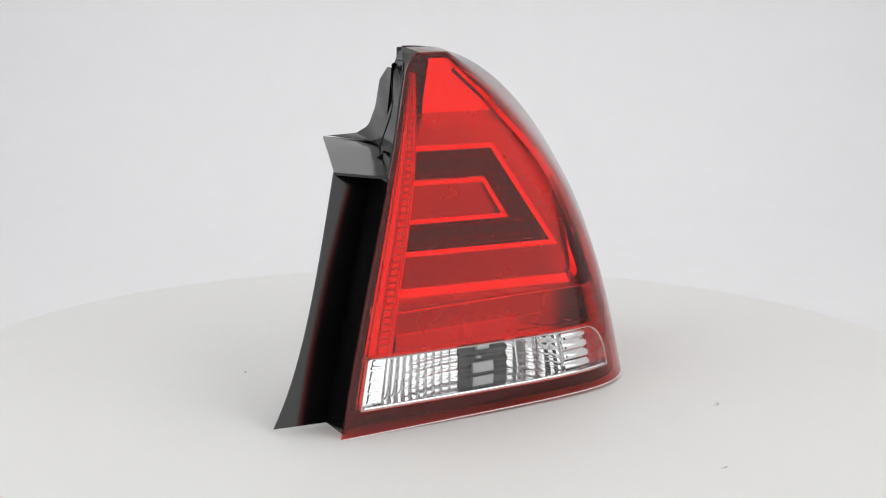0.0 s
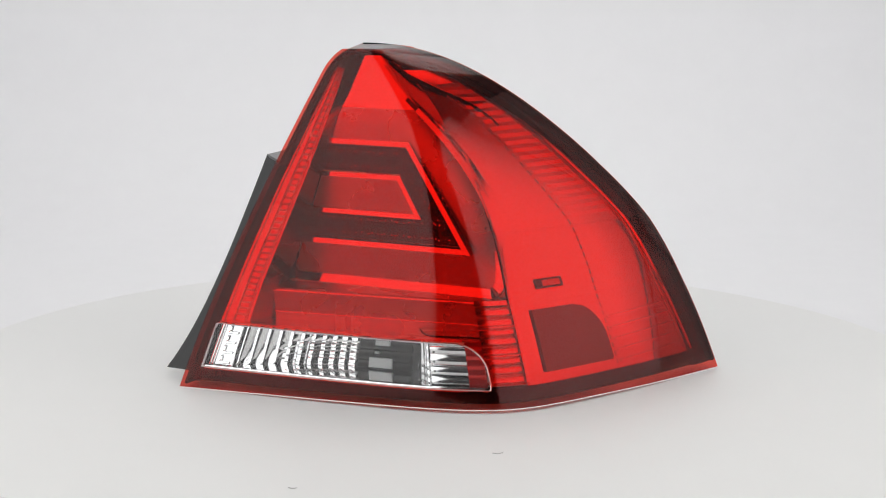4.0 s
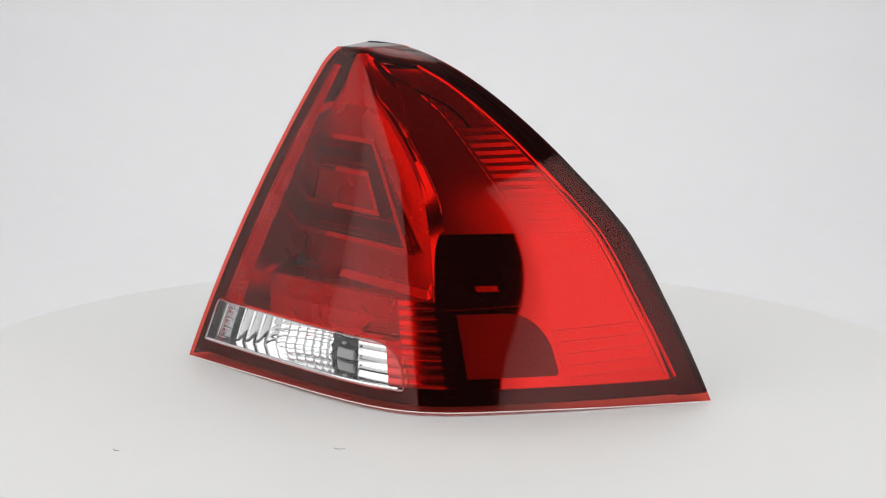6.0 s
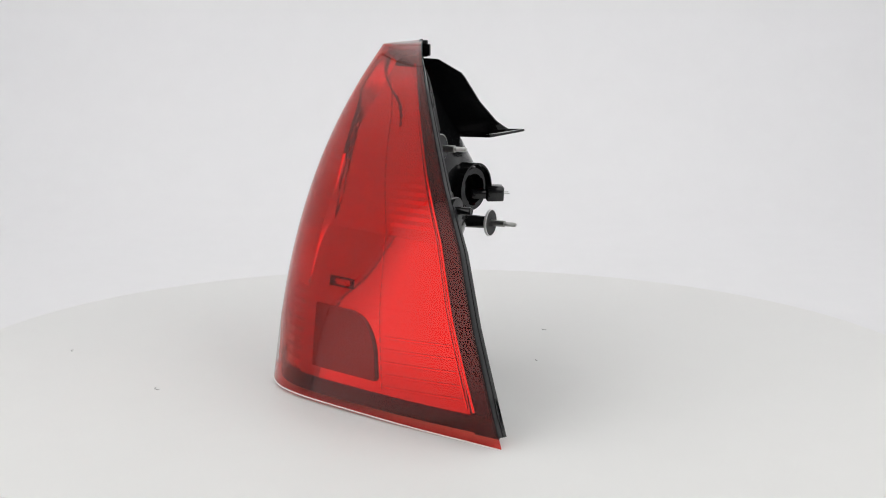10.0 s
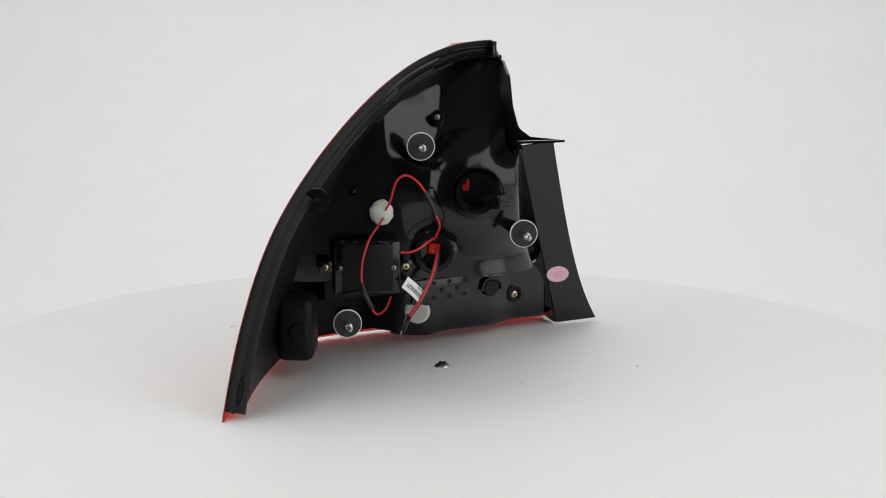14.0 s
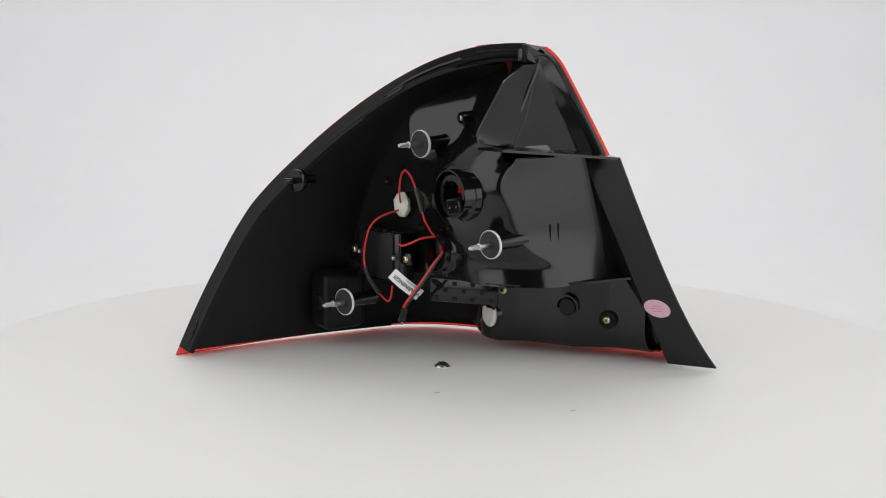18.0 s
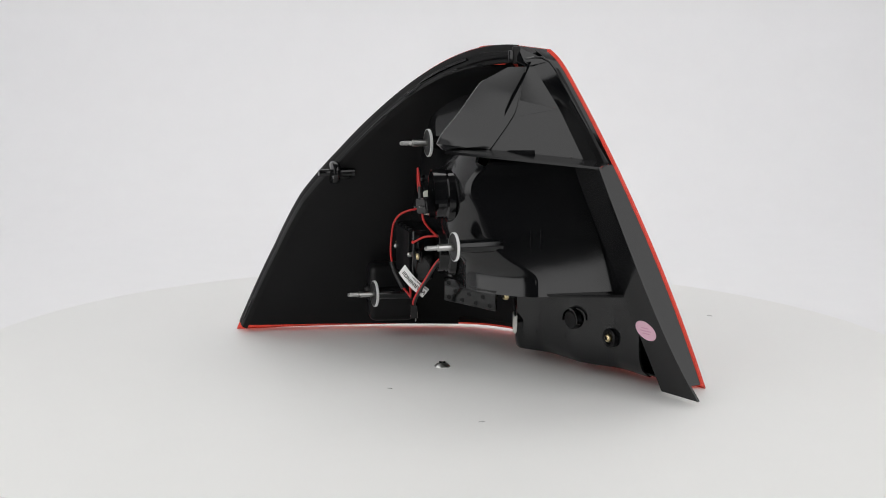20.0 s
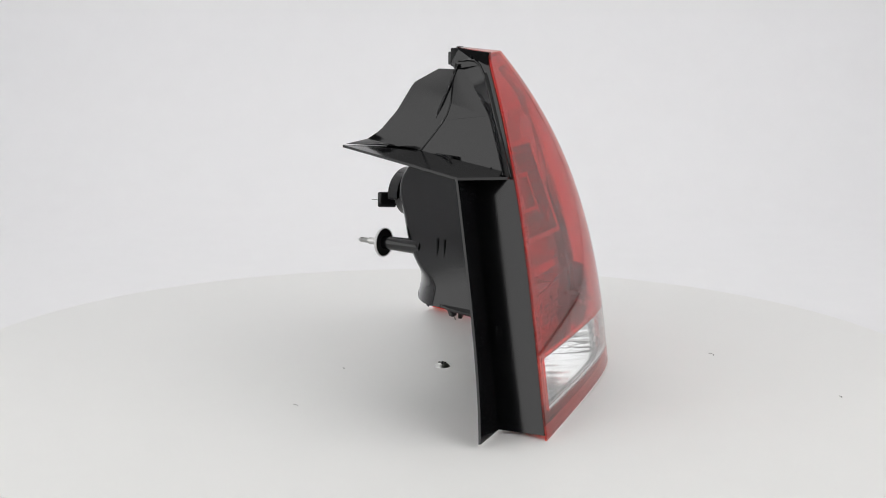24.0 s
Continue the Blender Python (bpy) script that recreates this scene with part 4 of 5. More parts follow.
def reversing_light():
    """Deep fluted reflector behind the clear band, with a dark bulb opening at its bottom."""
    z0, z1 = 0.0172, 0.0610

    def flutes(a, z):
        k, d = (z - z0) / (z1 - z0), bowl_depth(a)
        if a < 0.135:
            return max(d, 0.017)
        if a < 0.505 or 0.685 < a < 0.80:
            w = 0.0335 if a < 0.6 else 0.0287
            f = (a - (0.135 if a < 0.6 else 0.685)) / w % 1
            d -= 0.0015 * (1 - (2 * f - 1) ** 2)
            r = min(1, max(0, (a - 0.24) / 0.08)) * (1 if k < 0.52 else 0.35)
            q = k * 6 % 1
            return d - 0.0009 * r * (1 - (2 * q - 1) ** 2)
        return d
    zs = np.linspace(z0, z1, 49)
    a1 = np.concatenate([np.linspace(0.045, 0.135, 5), np.linspace(0.135, 0.505, 111)[1:], np.linspace(0.505, 0.685, 9)[1:], np.linspace(0.685, 0.80, 37)[1:], [0.812]])
    g = bowl(zs, a1, flutes)
    part_mesh("reverse_reflector", sheet(g, bowl(zs, a1, lambda a, z: flutes(a, z) + 0.003)), FLUTED, LAMP, "deep fluted bright reflector of the reversing light")
    for name, z, dz, label in (("reflector_floor", z0 + 0.0002, -0.0012, "bright floor of the reversing light"), ("reflector_roof", z1 - 0.0002, 0.0012, "bright roof of the reversing light")):
        ac = np.linspace(0.055, 0.92, 40)
        g = np.array([bowl([z], ac, lambda a, z: 0.0035 + (max(0.012, bowl_depth(a)) - 0.003) * k)[0] for k in np.linspace(0, 1, 5)])
        part_mesh(name, sheet(g, g + np.array([0, 0, dz])), FLUTED, LAMP, label)
    # broad level flutes at the corner end, and the red piece past them
    ze, ae = np.linspace(z0 + 0.001, z1 - 0.0006, 46), np.linspace(0.806, 0.925, 14)
    step = lambda a, z: 0.0115 - 0.0020 * (1 - (2 * ((z - z0) / (z1 - z0) * 4.4 % 1) - 1) ** 2)
    flat_end = part_mesh("fluted_end", sheet(bowl(ze, ae, step), bowl(ze, ae, lambda a, z: 0.0140)), FLUTED, LAMP, "bright end plate with level flutes")
    for k in range(3):
        part("stud_mark", lathe_bm([(0, 0.0008), (0.0008, 0.0004), (0.0011, 0)], 8), BLACK, flat_end, "small dark mark", True, axis(Vector(bowl([0.0325 + 0.0086 * k], [0.818], lambda a, z: 0.0094)[0, 0]), (0.6, -0.8, 0)))
    zr, ar = np.linspace(z0 + 0.001, z1 - 0.0006, 40), np.linspace(0.925, 1.0, 8)
    part_mesh("red_end", sheet(bowl(zr, ar, lambda a, z: 0.0108 - 0.0012 * abs(math.sin(math.pi * (z - z0) / 0.0087))), bowl(zr, ar, lambda a, z: 0.0128)), plain("red_metallised_plastic", (0.62, 0.035, 0.03), 0.2, 0.7, 0.03, 200), LAMP, "red ribbed end of the reflector")
    # dark optic in the middle with pale blocks
    zc, ac = np.linspace(z0 + 0.0008, z1 - 0.0008, 40), np.linspace(0.503, 0.688, 12)
    dark = part_mesh("bulb_optic", sheet(bowl(zc, ac, lambda a, z: 0.0560 + 0.0012 * math.sin(z * 620)), bowl(zc, ac, lambda a, z: 0.0585)), plain("smoky_optic", (0.02, 0.02, 0.02), 0.12, 0.3, 0.1, 200), LAMP, "dark bulb opening behind the clear band")
    pale = plain("frosted_optic", (0.55, 0.56, 0.55), 0.35, 0.2, 0.3, 300, 0.05)
    for u0, u1, v0, v1 in ((0.545, 0.632, 0.0475, 0.0575), (0.562, 0.612, 0.0405, 0.0450), (0.545, 0.625, 0.0195, 0.0285), (0.562, 0.577, 0.0325, 0.0345)):
        zz, aa = np.linspace(v0, v1, 4), np.linspace(u0, u1, 4)
        part_mesh("block", sheet(bowl(zz, aa, lambda a, z: 0.0530), bowl(zz, aa, lambda a, z: 0.0560)), pale, dark)
    # ladder plate at the boot end
    zz, aa = np.linspace(0.0185, 0.0595, 10), np.linspace(0.052, 0.132, 6)
    lad = part_mesh("end_plate", sheet(patch(zz, aa, 0.0125), patch(zz, aa, 0.0145)), CHROME, LAMP, "bright end plate with small steps")
    for k in range(4):
        z = 0.0235 + 0.0095 * k
        part("step", bar_on(0.085, z, 0.122, z, 0.0124, 0.0026, 0.0016, 3), FLUTED, lad, "", False)
        part("step", bar_on(0.087, z + 0.004, 0.094, z + 0.004, 0.0124, 0.0060, 0.0016, 3), FLUTED, lad, "", False)
    for a in (0.058, 0.068):
        pts = [on_lens(a, z, 0.0120) for z in np.linspace(0.019, 0.059, 4)]
        part("rail", tube(pts, 0.0009, 6, 2), CHROME, lad)
    # bright bead round the band
    m = 0.0022
    pts = [on_lens(0.049, CLEAR_Z0 + 0.001, m), on_lens(0.049, 0.04, m), on_lens(0.049, CLEAR_Z1 - 0.001, m)]
    pts += [on_lens(a, CLEAR_Z1 - 0.0005, m) for a in np.linspace(0.1, 0.88, 14)]
    pts += [on_lens(clear_end(z), z, m) for z in np.linspace(0.0595, 0.034, 8)] + [on_lens(0.989, CLEAR_Z0 + 0.001, m)]
    pts += [on_lens(a, CLEAR_Z0 + 0.0005, m) for a in np.linspace(0.95, 0.08, 14)] + [on_lens(0.049, CLEAR_Z0 + 0.001, m)]
    low = [on_lens(a, CLEAR_Z0 + 0.0016, 0.0030) for a in np.linspace(0.06, 0.972, 16)]
    part("band_sill", tube(low, 0.0016, 8, 3), FLUTED, LAMP, "bright sill under the clear band")
    part("band_bead", tube(pts, 0.0009, 6, 3), plain("pale_bead", (0.75, 0.75, 0.76), 0.25, 0.6), LAMP, "pale bead round the clear band")


rear_module()
corner_chamfer()
side_reflector()
reversing_light()


# ---- fittings on the back ----
BACK = Vector((-0.16, 1.0, 0.0)).normalized()


def screw(name, p, d, r, material, parent=LAMP, label=""):
    s = part(name, lathe_bm([(0, 0.0022), (r * 0.55, 0.0020), (r * 0.9, 0.0011), (r, 0), (r, -0.002), (0, -0.002)], 18), material, parent, label, True, axis(p, d))
    # the head is uncut: black bars give the dark of its cross recess
    for k in range(2):
        part("recess", box_bm((r * 1.1, r * 0.28, 0.0008), (0, 0, 0.0021), 0), BLACK_MATTE, s, "", False, pose(0, 0, 0, 0, 0, 45 + 90 * k))
    return s


def stud(tip, base, post_to):
    """A threaded stud through a thin round gasket on a hollow post."""
    tip, base = Vector(tip), Vector(base)
    d = (tip - base).normalized()
    s = part("stud", lathe_bm([(0, 0.0295), (0.0016, 0.029), (0.0021, 0.0275), (0.0021, 0.017), (0.0034, 0.0165), (0.0034, 0.001), (0, 0.001)], 12), STEEL, LAMP, "zinc-plated threaded stud", True, axis(base, d))
    for k in range(7):
        part("thread", lathe_bm([(0.0021, 0.0004), (0.0025, 0), (0.0021, -0.0004)], 12), STEEL, s, "", True, pose(0, 0, 0.0186 + 0.0013 * k))
    g = part("gasket", lathe_bm([(0, 0.0012), (0.0128, 0.0012), (0.0133, 0.0006), (0.0128, -0.001), (0, -0.001)], 40), RUBBER, s, "round black foam gasket")
    part("gasket_edge", lathe_bm([(0.0131, 0.0014), (0.0138, 0.0010), (0.0138, -0.0012), (0.0131, -0.0014)], 40), GASKET_EDGE, g, "pale cut edge of the gasket")
    post = Vector(post_to)
    L = (base - post).length
    b = (base - post).normalized()
    part("post", lathe_bm([(0.0085, -0.003), (0.0075, 0.0), (0.0062, L - 0.002), (0.0062, L)], 20), BLACK, s, "black moulded post", True, axis(base, d).inverted() @ axis(post, b))
    return s


def socket(p, d, r, name, label, deep=0.0118):
    """Round bulb opening: a flat ring with a notched hole, on a raised collar."""
    ring = []
    n = 72
    for k in range(n + 1):
        f = 2 * math.pi * k / n
        hole = r * (0.70 + 0.09 * (1 if math.sin(3 * f + 0.6) > 0.55 else 0))
        ring.append([(hole * math.cos(f), hole * math.sin(f), -0.010), (hole * math.cos(f), hole * math.sin(f), 0.003), (0.97 * r * math.cos(f), 0.97 * r * math.sin(f), 0.003), (r * math.cos(f), r * math.sin(f), 0.0022), (r * math.cos(f), r * math.sin(f), -0.006)])
    ring = np.array(ring)
    mid = np.array([0, 0, -0.004])
    s = part_mesh(name, sheet(ring, ring + (mid - ring) * np.array([0.01, 0.01, 0.04])), BLACK, LAMP, label, False, axis(p, d))
    part("skirt", lathe_bm([(r * 1.0, -0.004), (r * 1.02, -0.006), (r * 1.16, -0.008), (r * 1.2, -0.014)], 48), BLACK, s)
    part("throat", lathe_bm([(r * 0.80, -0.0095), (r * 0.80, -deep), (0, -deep), (0, -deep - 0.0017), (r * 0.83, -deep - 0.0017), (r * 0.83, -0.0095)], 40), BLACK_MATTE, s, "dark throat of the opening")
    return s


def back_fittings():
    stud((0.0131, 0.0428, 0.2213), (0.0205, 0.0148, 0.2212), (0.0255, -0.012, 0.2212))
    stud((-0.088, 0.0190, 0.1337), (-0.0795, -0.0085, 0.1339), (-0.0665, -0.05, 0.1339))
    stud((0.0746, 0.0979, 0.0545), (0.0831, 0.0698, 0.0543), (0.0935, 0.035, 0.0543))
    # upper bulb opening with a plug hanging in it
    s1 = socket((-0.0345, 0.006, 0.1755), (-0.12, 1, 0), 0.0215, "bulb_socket", "large round bulb opening with a plug in it", 0.0178)
    bm = lathe_bm([(0.0245, -0.006), (0.0245, 0.0065), (0.0262, 0.0065), (0.0262, -0.006)], 48)
    bmesh.ops.delete(bm, geom=[f for f in bm.faces if f.calc_center_median().y < -0.004 and f.calc_center_median().x > -0.013], context="FACES")
    part("collar", bm, BLACK, s1, "raised collar of the opening")
    part("glow_window", box_bm((0.0075, 0.0120, 0.0024), (0, 0, 0), 0.001, 3), plain("red_bulb_plastic", (0.75, 0.012, 0.01), 0.25), s1, "red plastic seen inside", True, pose(-0.0118, 0.0060, -0.0155))
    pl = part("bulb_plug", box_bm((0.013, 0.017, 0.015), (0, 0, 0), 0.0015, 2), BLACK, LAMP, "black plug hanging out of the opening", True, pose(-0.0560, 0.0175, 0.1700, 0, 8, 52))
    part("plug_neck", box_bm((0.007, 0.020, 0.009), (0, 0, 0), 0.0015, 2), BLACK, pl, "", True, pose(0, -0.014, -0.001))
    part("plug_rim", box_bm((0.0125, 0.003, 0.0145), (0, 0, 0), 0.001, 1), BLACK, pl, "", True, pose(0, 0.0075, 0))
    for k in (-1, 1):
        part("contact", box_bm((0.0008, 0.009, 0.0008), (0, 0, 0), 0), STEEL, pl, "", False, pose(0.003 * k, 0.0105, 0))
    # lower opening where the cable comes out
    s2 = socket((0.0085, 0.0025, 0.1135), (-0.1, 1, 0), 0.0200, "cable_socket", "smaller round opening where the cable leaves")
    part("glow_window", box_bm((0.013, 0.011, 0.002), (0, 0, 0), 0.002, 3), plain("red_inner_plastic", (0.6, 0.012, 0.01), 0.25), s2, "red plastic seen inside", True, pose(0.0, 0.003, -0.0095))
    # control box
    o, ex, ez = Vector((0.0695, 0.0385, 0.1035)), Vector((0.964, 0.265, 0)), Vector((0, 0, 1))
    m = Matrix.Translation(o) @ Matrix((ex, Vector((-0.265, 0.964, 0)), ez)).transposed().to_4x4()
    cb = part("control_box", box_bm((0.066, 0.022, 0.052), (0, -0.011, 0), 0.0025, 3), BLACK, LAMP, "black plastic control box", True, m)
    part("box_lid", box_bm((0.050, 0.003, 0.047), (0, 0.0006, 0), 0.0008, 2), BLACK_MATTE, cb, "flat black lid")
    for x in (-0.024, -0.012, 0.0, 0.012, 0.024):
        part("notch", box_bm((0.004, 0.004, 0.003), (x, 0.0, 0.0255), 0.0005, 1), BLACK_MATTE, cb)
    for x in (-0.0258, 0.0268):
        screw("box_screw", Vector((x, 0.002, 0)), (0, 1, 0), 0.0026, STEEL, cb)
    for x in (-0.0385, 0.0405):
        part("ear", box_bm((0.013, 0.004, 0.012), (x, -0.006, 0), 0.001, 2), BLACK, cb)
        screw("ear_screw", Vector((x, -0.0035, 0)), (0, 1, 0), 0.0036, BRASS, cb)
    # glue plug with the wires
    bm = bmesh.new()
    bmesh.ops.create_icosphere(bm, subdivisions=3, radius=1)
    for v in bm.verts:
        k = 1 + 0.16 * noise.noise(v.co * 2.3)
        v.co = Vector((v.co.x * 0.0118 * k, v.co.y * 0.006 * k, v.co.z * 0.0128 * k))
    part("glue_plug", bm, GLUE, LAMP, "off-white lump of sealing glue", True, pose(0.0596, 0.0155, 0.1548, 0, 0, 10))
    # wires: a loop over the top, a loop round the box, a feed and the tail
    def wire(pts, r=0.0011, material=WIRE_RED, label="thin red wire"):
        return part("wire", tube(pts, r, 8, 7), material, LAMP, label)
    wire([(0.0545, 0.020, 0.158), (0.0490, 0.024, 0.168), (0.0455, 0.025, 0.1810), (0.0405, 0.025, 0.1905), (0.0320, 0.025, 0.1935), (0.0215, 0.024, 0.187), (0.0134, 0.023, 0.1755)])
    wire([(0.0049, 0.021, 0.1560), (0.0015, 0.020, 0.148), (0.0010, 0.017, 0.142), (0.0050, 0.010, 0.1335), (0.0080, 0.003, 0.127)])
    wire([(0.0568, 0.021, 0.150), (0.0590, 0.040, 0.1445), (0.0655, 0.049, 0.1335), (0.0710, 0.052, 0.1150), (0.0727, 0.0525, 0.0990), (0.0722, 0.051, 0.0880)])
    wire([(0.0650, 0.040, 0.0650), (0.0635, 0.034, 0.0580), (0.0590, 0.032, 0.0560), (0.0520, 0.032, 0.0620), (0.0470, 0.033, 0.0740)])
    wire([(0.0380, 0.030, 0.1185), (0.0290, 0.030, 0.1185), (0.0190, 0.026, 0.1225), (0.0120, 0.018, 0.1275), (0.0085, 0.006, 0.1290)])
    for pts in ([(0.0145, 0.023, 0.1775), (0.0090, 0.022, 0.1665), (0.0043, 0.021, 0.1550)], [(0.0724, 0.0515, 0.0905), (0.0702, 0.0470, 0.0780), (0.0645, 0.0395, 0.0640)]):
        part("sleeve", tube(pts, 0.0026, 10, 4), WIRE_BLACK, LAMP, "black heat-shrink sleeve")
    tail = [(0.0050, -0.0100, 0.1215), (0.0060, -0.0030, 0.1120), (0.0072, 0.0060, 0.1020), (0.0090, 0.0115, 0.0935), (0.0135, 0.0180, 0.0815), (0.0195, 0.0245, 0.0690), (0.0262, 0.0285, 0.0590), (0.0305, 0.0290, 0.0530)]
    wire(tail, 0.0016, WIRE_RED, "red wire of the tail lead")
    wire([Vector(p) + Vector((-0.0021, -0.0012, 0.0004)) for p in tail], 0.0013, WIRE_BLACK, "black wire of the tail lead")
    pl = part("tail_plug", box_bm((0.0075, 0.006, 0.017), (0, 0, 0), 0.0012, 2), BLACK, LAMP, "small black connector hanging from the lead", True, axis((0.0330, 0.0284, 0.0472), (-0.45, 0.02, 1)))
    part("pin", box_bm((0.0012, 0.0012, 0.006), (0.0015, 0, -0.0105), 0.0002, 1), STEEL, pl)
    # tag
    tl, tr_, br = Vector((0.0290, 0.0378, 0.0957)), Vector((0.0342, 0.0442, 0.0863)), Vector((0.0198, 0.0200, 0.0637))
    n = 12
    along, across = (br - tr_), (tl - tr_)
    nrm = across.cross(along).normalized()
    if nrm.y < 0:
        nrm = -nrm
    g = np.array([[tuple(tr_ + along * u + across * v + nrm * 0.0030 * math.sin(math.pi * u)) for v in (0, 0.5, 1)] for u in np.linspace(0, 1, n)])
    tag = part_mesh("warning_tag", sheet(g, g - np.array(nrm) * 0.0003), TAG, LAMP, "white paper warning tag on the lead")

    def word(text, size, u, v):
        cu = bpy.data.curves.new("print", "FONT")
        cu.body, cu.size, cu.extrude, cu.offset = text, size, 0.00004, size * 0.028
        tmp = bpy.data.objects.new("print", cu)
        scene.collection.objects.link(tmp)
        me = bpy.data.meshes.new_from_object(tmp.evaluated_get(bpy.context.evaluated_depsgraph_get()))
        bpy.data.objects.remove(tmp)
        bpy.data.curves.remove(cu)
        co = np.zeros(len(me.vertices) * 3)
        me.vertices.foreach_get("co", co)
        co = co.reshape(-1, 3)
        L = along.length
        out = []
        for x, y, z in co:
            uu = min(max(u - x / L, 0), 1)
            p = tr_ + along * uu + across * v - across.normalized() * y + nrm * (0.0030 * math.sin(math.pi * uu) + 0.0002 + z)
            out.append(tuple(p))
        me.vertices.foreach_set("co", np.array(out).ravel())
        part_mesh("print", me, PRINT, tag, "", False)
    word("WARNING!!", 0.0060, 0.99, 0.62)
    word("Link to Black Wire", 0.0027, 0.99, 0.93)
    # reversing-light bulb hole with its pale bulb
    wd = Vector((-0.55, 0.83, 0))
    w = part("bulb_hole", lathe_bm([(0.0136, -0.003), (0.0140, -0.0004), (0.0150, -0.0006), (0.0153, -0.006)], 40), BLACK, LAMP, "round hole behind the reversing light", True, axis((0.0375, -0.0768, 0.0362), (0.03, 1, 0.02)))
    bm = bmesh.new()
    bmesh.ops.create_icosphere(bm, subdivisions=3, radius=0.0140)
    for v in bm.verts:
        v.co.z = min(v.co.z, 0.006) * 0.5
    bmesh.ops.delete(bm, geom=[v for v in bm.verts if v.co.y > 0.0092], context="VERTS")
    part("pale_cap", bm, plain("frosted_white_cap", (0.72, 0.72, 0.68), 0.5, 0, 0.3, 160, 0.05), w, "pale frosted cap in the hole")
    # perforated metal strip above it
    m = Matrix.Translation((0.006, -0.028, 0.0705)) @ Matrix.Rotation(math.atan2(0.68, 0.73), 4, "Z")
    st = part("perforated_strip", box_bm((0.072, 0.004, 0.024), (0, 0, 0), 0.001, 2), BLACK, LAMP, "black perforated strip", True, m)
    for k in range(7):
        for r in range(3):
            if (k + r) % 2 == 0:
                part("hole", box_bm((0.0052, 0.002, 0.0042), (-0.029 + 0.0097 * k, 0.0016, -0.0075 + 0.0075 * r), 0.0006, 1), BLACK_MATTE, st)
    screw("screw", Vector((-0.0142, -0.0615, 0.0728)), wd, 0.0042, BRASS, LAMP, "yellow zinc cross-head screw")
    screw("screw", Vector((-0.0574, -0.1590, 0.0403)), wd, 0.0042, BRASS, LAMP, "yellow zinc cross-head screw")
    screw("screw", Vector((0.0100, -0.0250, 0.2462)), BACK, 0.0032, STEEL, LAMP, "small steel screw in a round boss")
    screw("screw", Vector((0.0863, 0.0200, 0.1758)), BACK, 0.0028, BLACK, LAMP, "small black screw")
    part("boss", lathe_bm([(0.0036, 0.0015), (0.0042, 0.0025), (0.0056, 0.0025), (0.0062, 0.001), (0.0066, -0.012)], 24), BLACK, LAMP, "round screw boss", True, axis((0.0100, -0.0265, 0.2462), BACK))
    part("boss", lathe_bm([(0.0030, 0.0010), (0.0036, 0.0020), (0.0048, 0.0020), (0.0054, -0.010)], 24), BLACK, LAMP, "round screw boss", True, axis((0.0863, 0.0180, 0.1758), BACK))
    # caps
    part("recess_ring", lathe_bm([(0.0, -0.001), (0.0062, -0.001), (0.0062, 0.001), (0.0078, 0.0018), (0.0092, 0.001), (0.0096, -0.003)], 28), BLACK_MATTE, LAMP, "dark screw recess", True, axis((-0.0574, -0.1606, 0.0403), wd))
    part("blind_cap", lathe_bm([(0, 0.003), (0.0080, 0.003), (0.0092, 0.002), (0.0096, -0.004)], 32), BLACK_MATTE, LAMP, "round black blind cap", True, axis((-0.0347, -0.1265, 0.0535), wd))
    bm = lathe_bm([(0.0106, 0.0), (0.0106, 0.005), (0.0124, 0.005), (0.0124, 0.0)], 36)
    bmesh.ops.delete(bm, geom=[v for v in bm.verts if v.co.y < -0.003], context="VERTS")
    part("cap_brow", bm, BLACK, LAMP, "raised brow above the cap", True, axis((-0.0347, -0.1275, 0.0535), wd))
    # block at the wing's foot
    fb = part("foot_block", box_bm((0.036, 0.05, 0.062), (0, 0, 0), 0.008, 4), BLACK_MATTE, LAMP, "black moulded block at the wing", True, pose(0.1365, 0.0530, 0.0465, 0, 0, 6))
    part("block_cap", lathe_bm([(0, 0.003), (0.0070, 0.003), (0.0084, 0.0015), (0.0088, -0.002)], 28), BLACK_MATTE, fb, "round cap on the block", True, axis((-0.004, 0.0258, 0.0), (0, 1, 0)))
    # locating peg on its arm, with a washer
    tip, root = Vector((0.0987, 0.1276, 0.1804)), Vector((0.1085, 0.096, 0.1800))
    d = (tip - root).normalized()
    pg = part("locating_peg", lathe_bm([(0, 0.034), (0.0032, 0.034), (0.0036, 0.033), (0.0036, 0.021), (0.0115, 0.0205), (0.0122, 0.0195), (0.0122, 0.0140), (0.0115, 0.0130), (0.0050, 0.0125), (0.0055, -0.004)], 24), BLACK, LAMP, "black locating peg with a collar", True, axis(root, d))
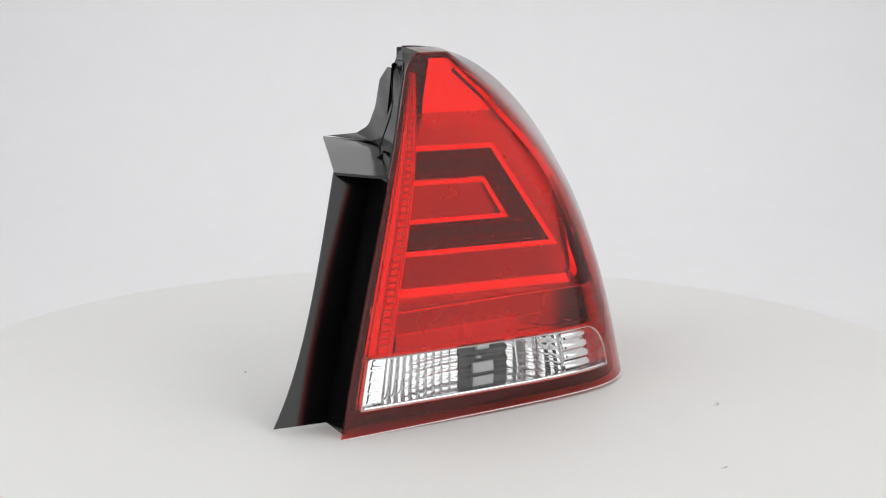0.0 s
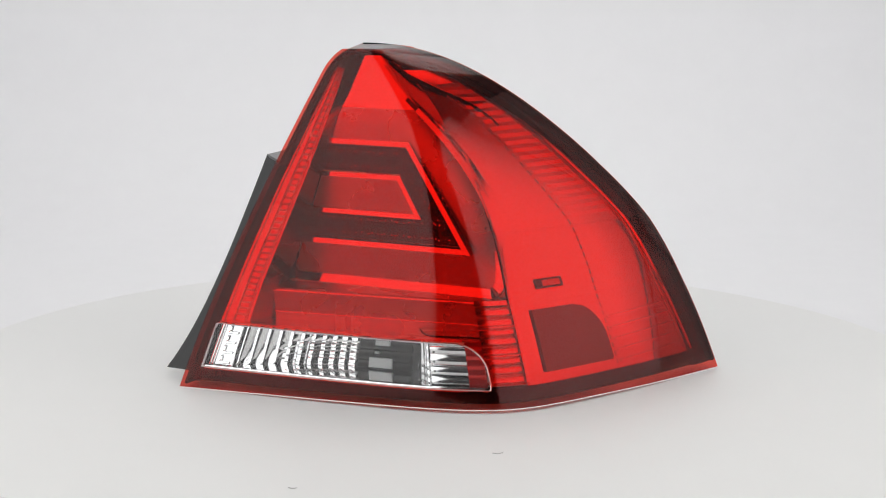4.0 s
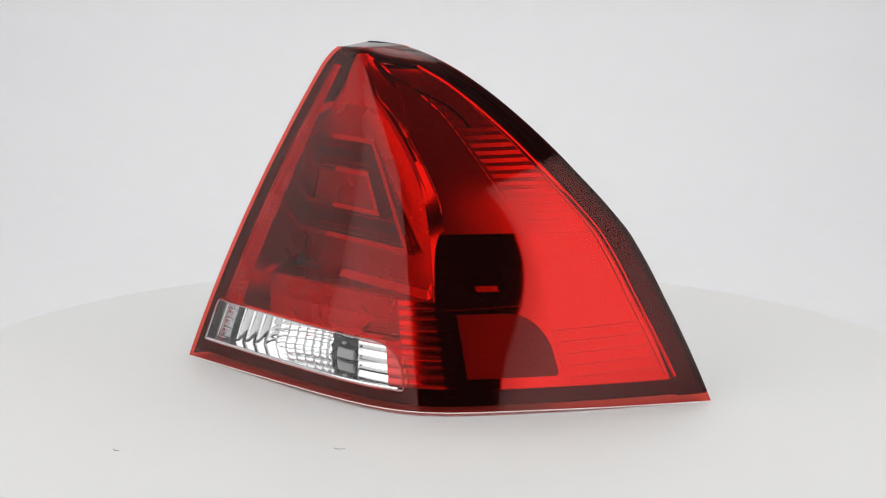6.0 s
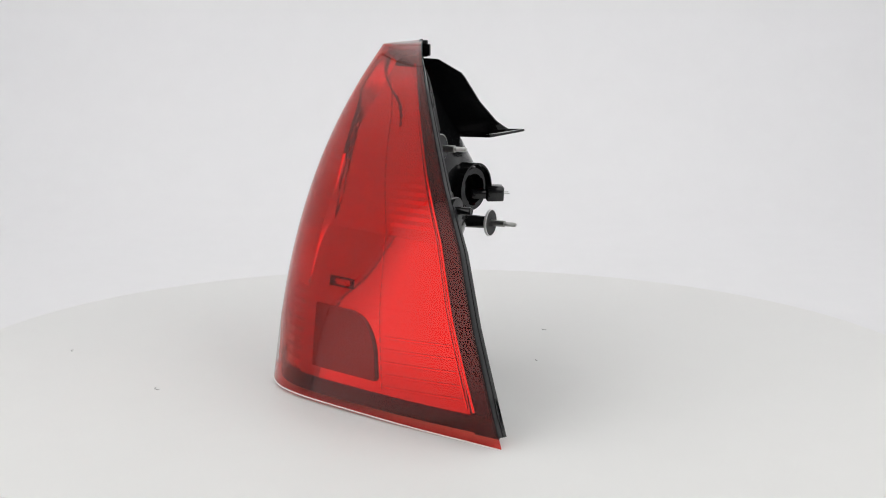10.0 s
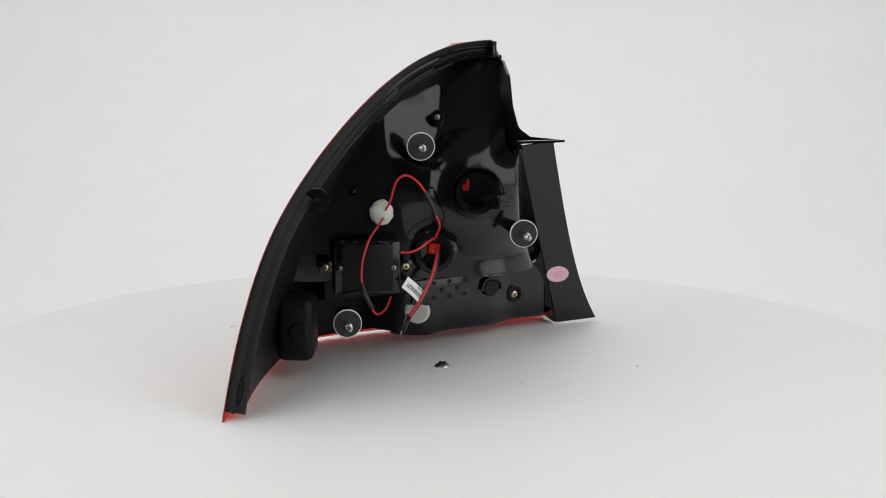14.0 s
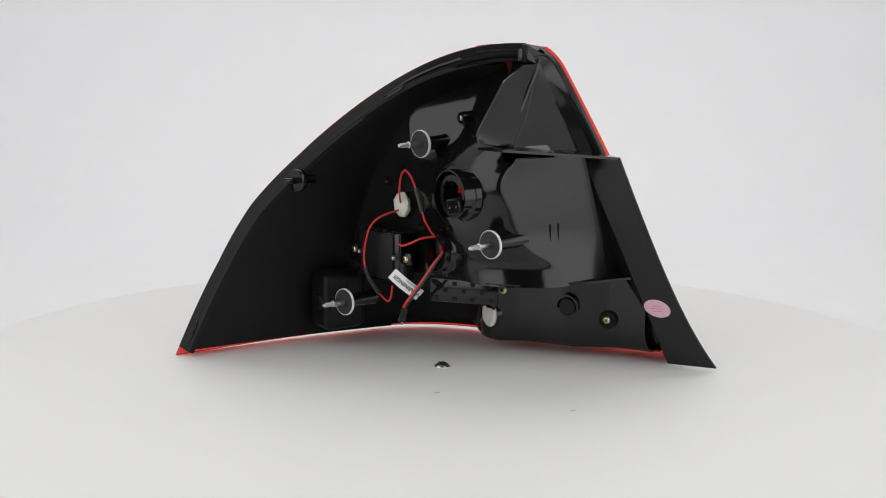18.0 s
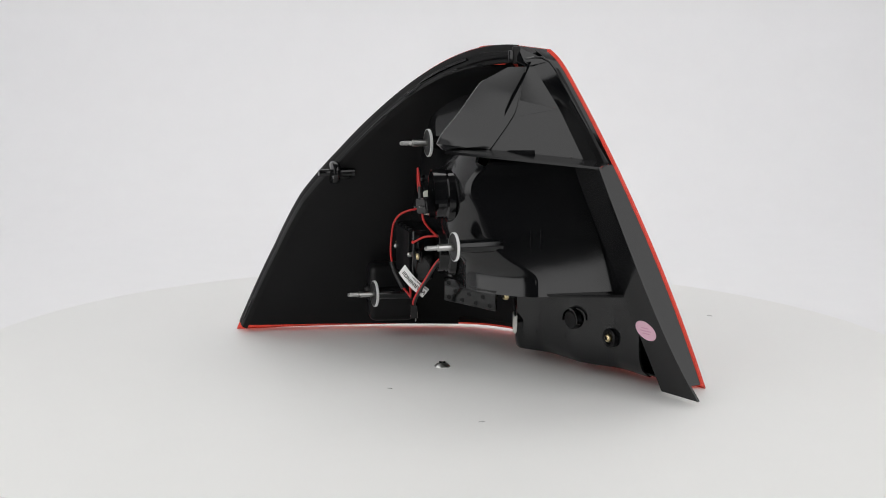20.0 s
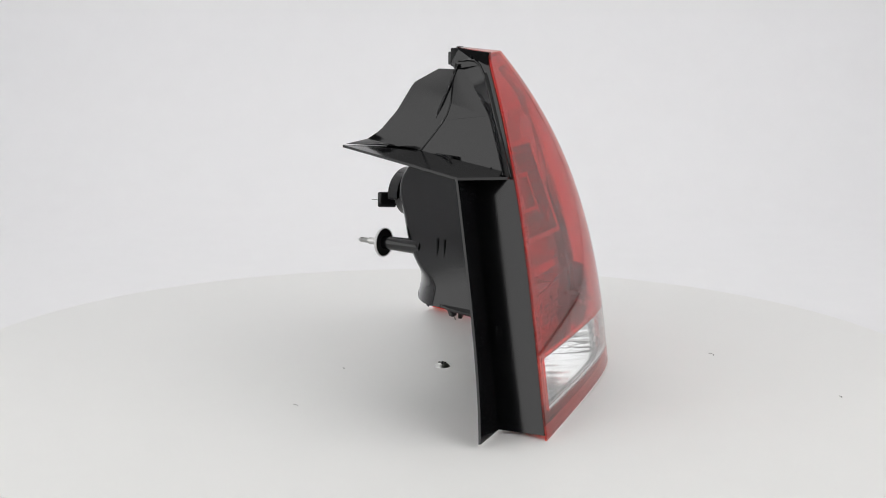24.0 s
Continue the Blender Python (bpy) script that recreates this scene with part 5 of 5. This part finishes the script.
    for q in (0, 90):
        part("fin", box_bm((0.0018, 0.014, 0.014), (0, 0, 0.006), 0.0005, 1), BLACK, pg, "", False, pose(0, 0, 0, 0, 0, q))
    # long holes in the rim
    for zc, a in ((0.279, 1.9985), (0.024, 1.9985)):
        p0, p1 = on_lens(a, zc - 0.008 * (0.55 if zc > 0.2 else 1), 0.012), on_lens(a, zc + 0.008 * (0.55 if zc > 0.2 else 1), 0.012)
        run = (on_lens(1.9985, zc, 0) - on_lens(1.95, zc, 0)).normalized()
        side = (p1 - p0).cross(run).normalized()
        loop = [p0 - run * 0.0010 + (p1 - p0) * (0.5 + 0.75 * math.cos(f)) + side * 0.0024 * math.sin(f) for f in np.linspace(0, 2 * math.pi, 17)]
        slot = part("rim_slot", tube(loop, 0.0006, 6, 3), BLACK, LAMP, "long slot in the rim")
        part("slot_floor", tube([p0 - run * 0.0034, p0.lerp(p1, 0.5) - run * 0.0034, p1 - run * 0.0034], 0.0022, 10, 3), BLACK_SMOOTH, slot)
    # sticker on the flap, with faded print
    p, nr, ax, lift = FLAP_SPOT
    m = Matrix.Translation(p + nr * lift) @ Matrix((ax, nr.cross(ax), nr)).transposed().to_4x4()
    st = part("sticker", lathe_bm([(0, 0.0003), (0.0085, 0.0003), (0.0088, 0.0), (0, 0.0)], 32, Matrix.Rotation(-0.2, 4, "Z") @ Matrix.Diagonal((1.62, 1.08, 1, 1))), PINK, LAMP, "oval pale pink sticker with faded print", False, m)
    for k in (-1, 0, 1):
        part("print_bar", box_bm((0.0150 - 0.005 * abs(k), 0.0009, 0.0002), (0, 0.0028 * k, 0.0004), 0), PINK_PRINT, st, "", False)
    # two fine raised lines on the body's side
    for x, y in ((-0.0712, -0.0810), (-0.0706, -0.0906)):
        part("fine_line", box_bm((0.0009, 0.0005, 0.028), (0, 0, 0), 0), BLACK_MATTE, LAMP, "fine raised line", False, pose(x, y, 0.1330, 0, 0, 3))


back_fittings()


def motions():
    rows = [(float(t), pose(0, 0, 0, 0, 0, turn(t))) for t in range(25)]
    walk(LAMP, rows)
    walk(TABLE, [(t, Matrix.Translation((0, 0, GROUND)) @ m) for t, m in rows])


motions()
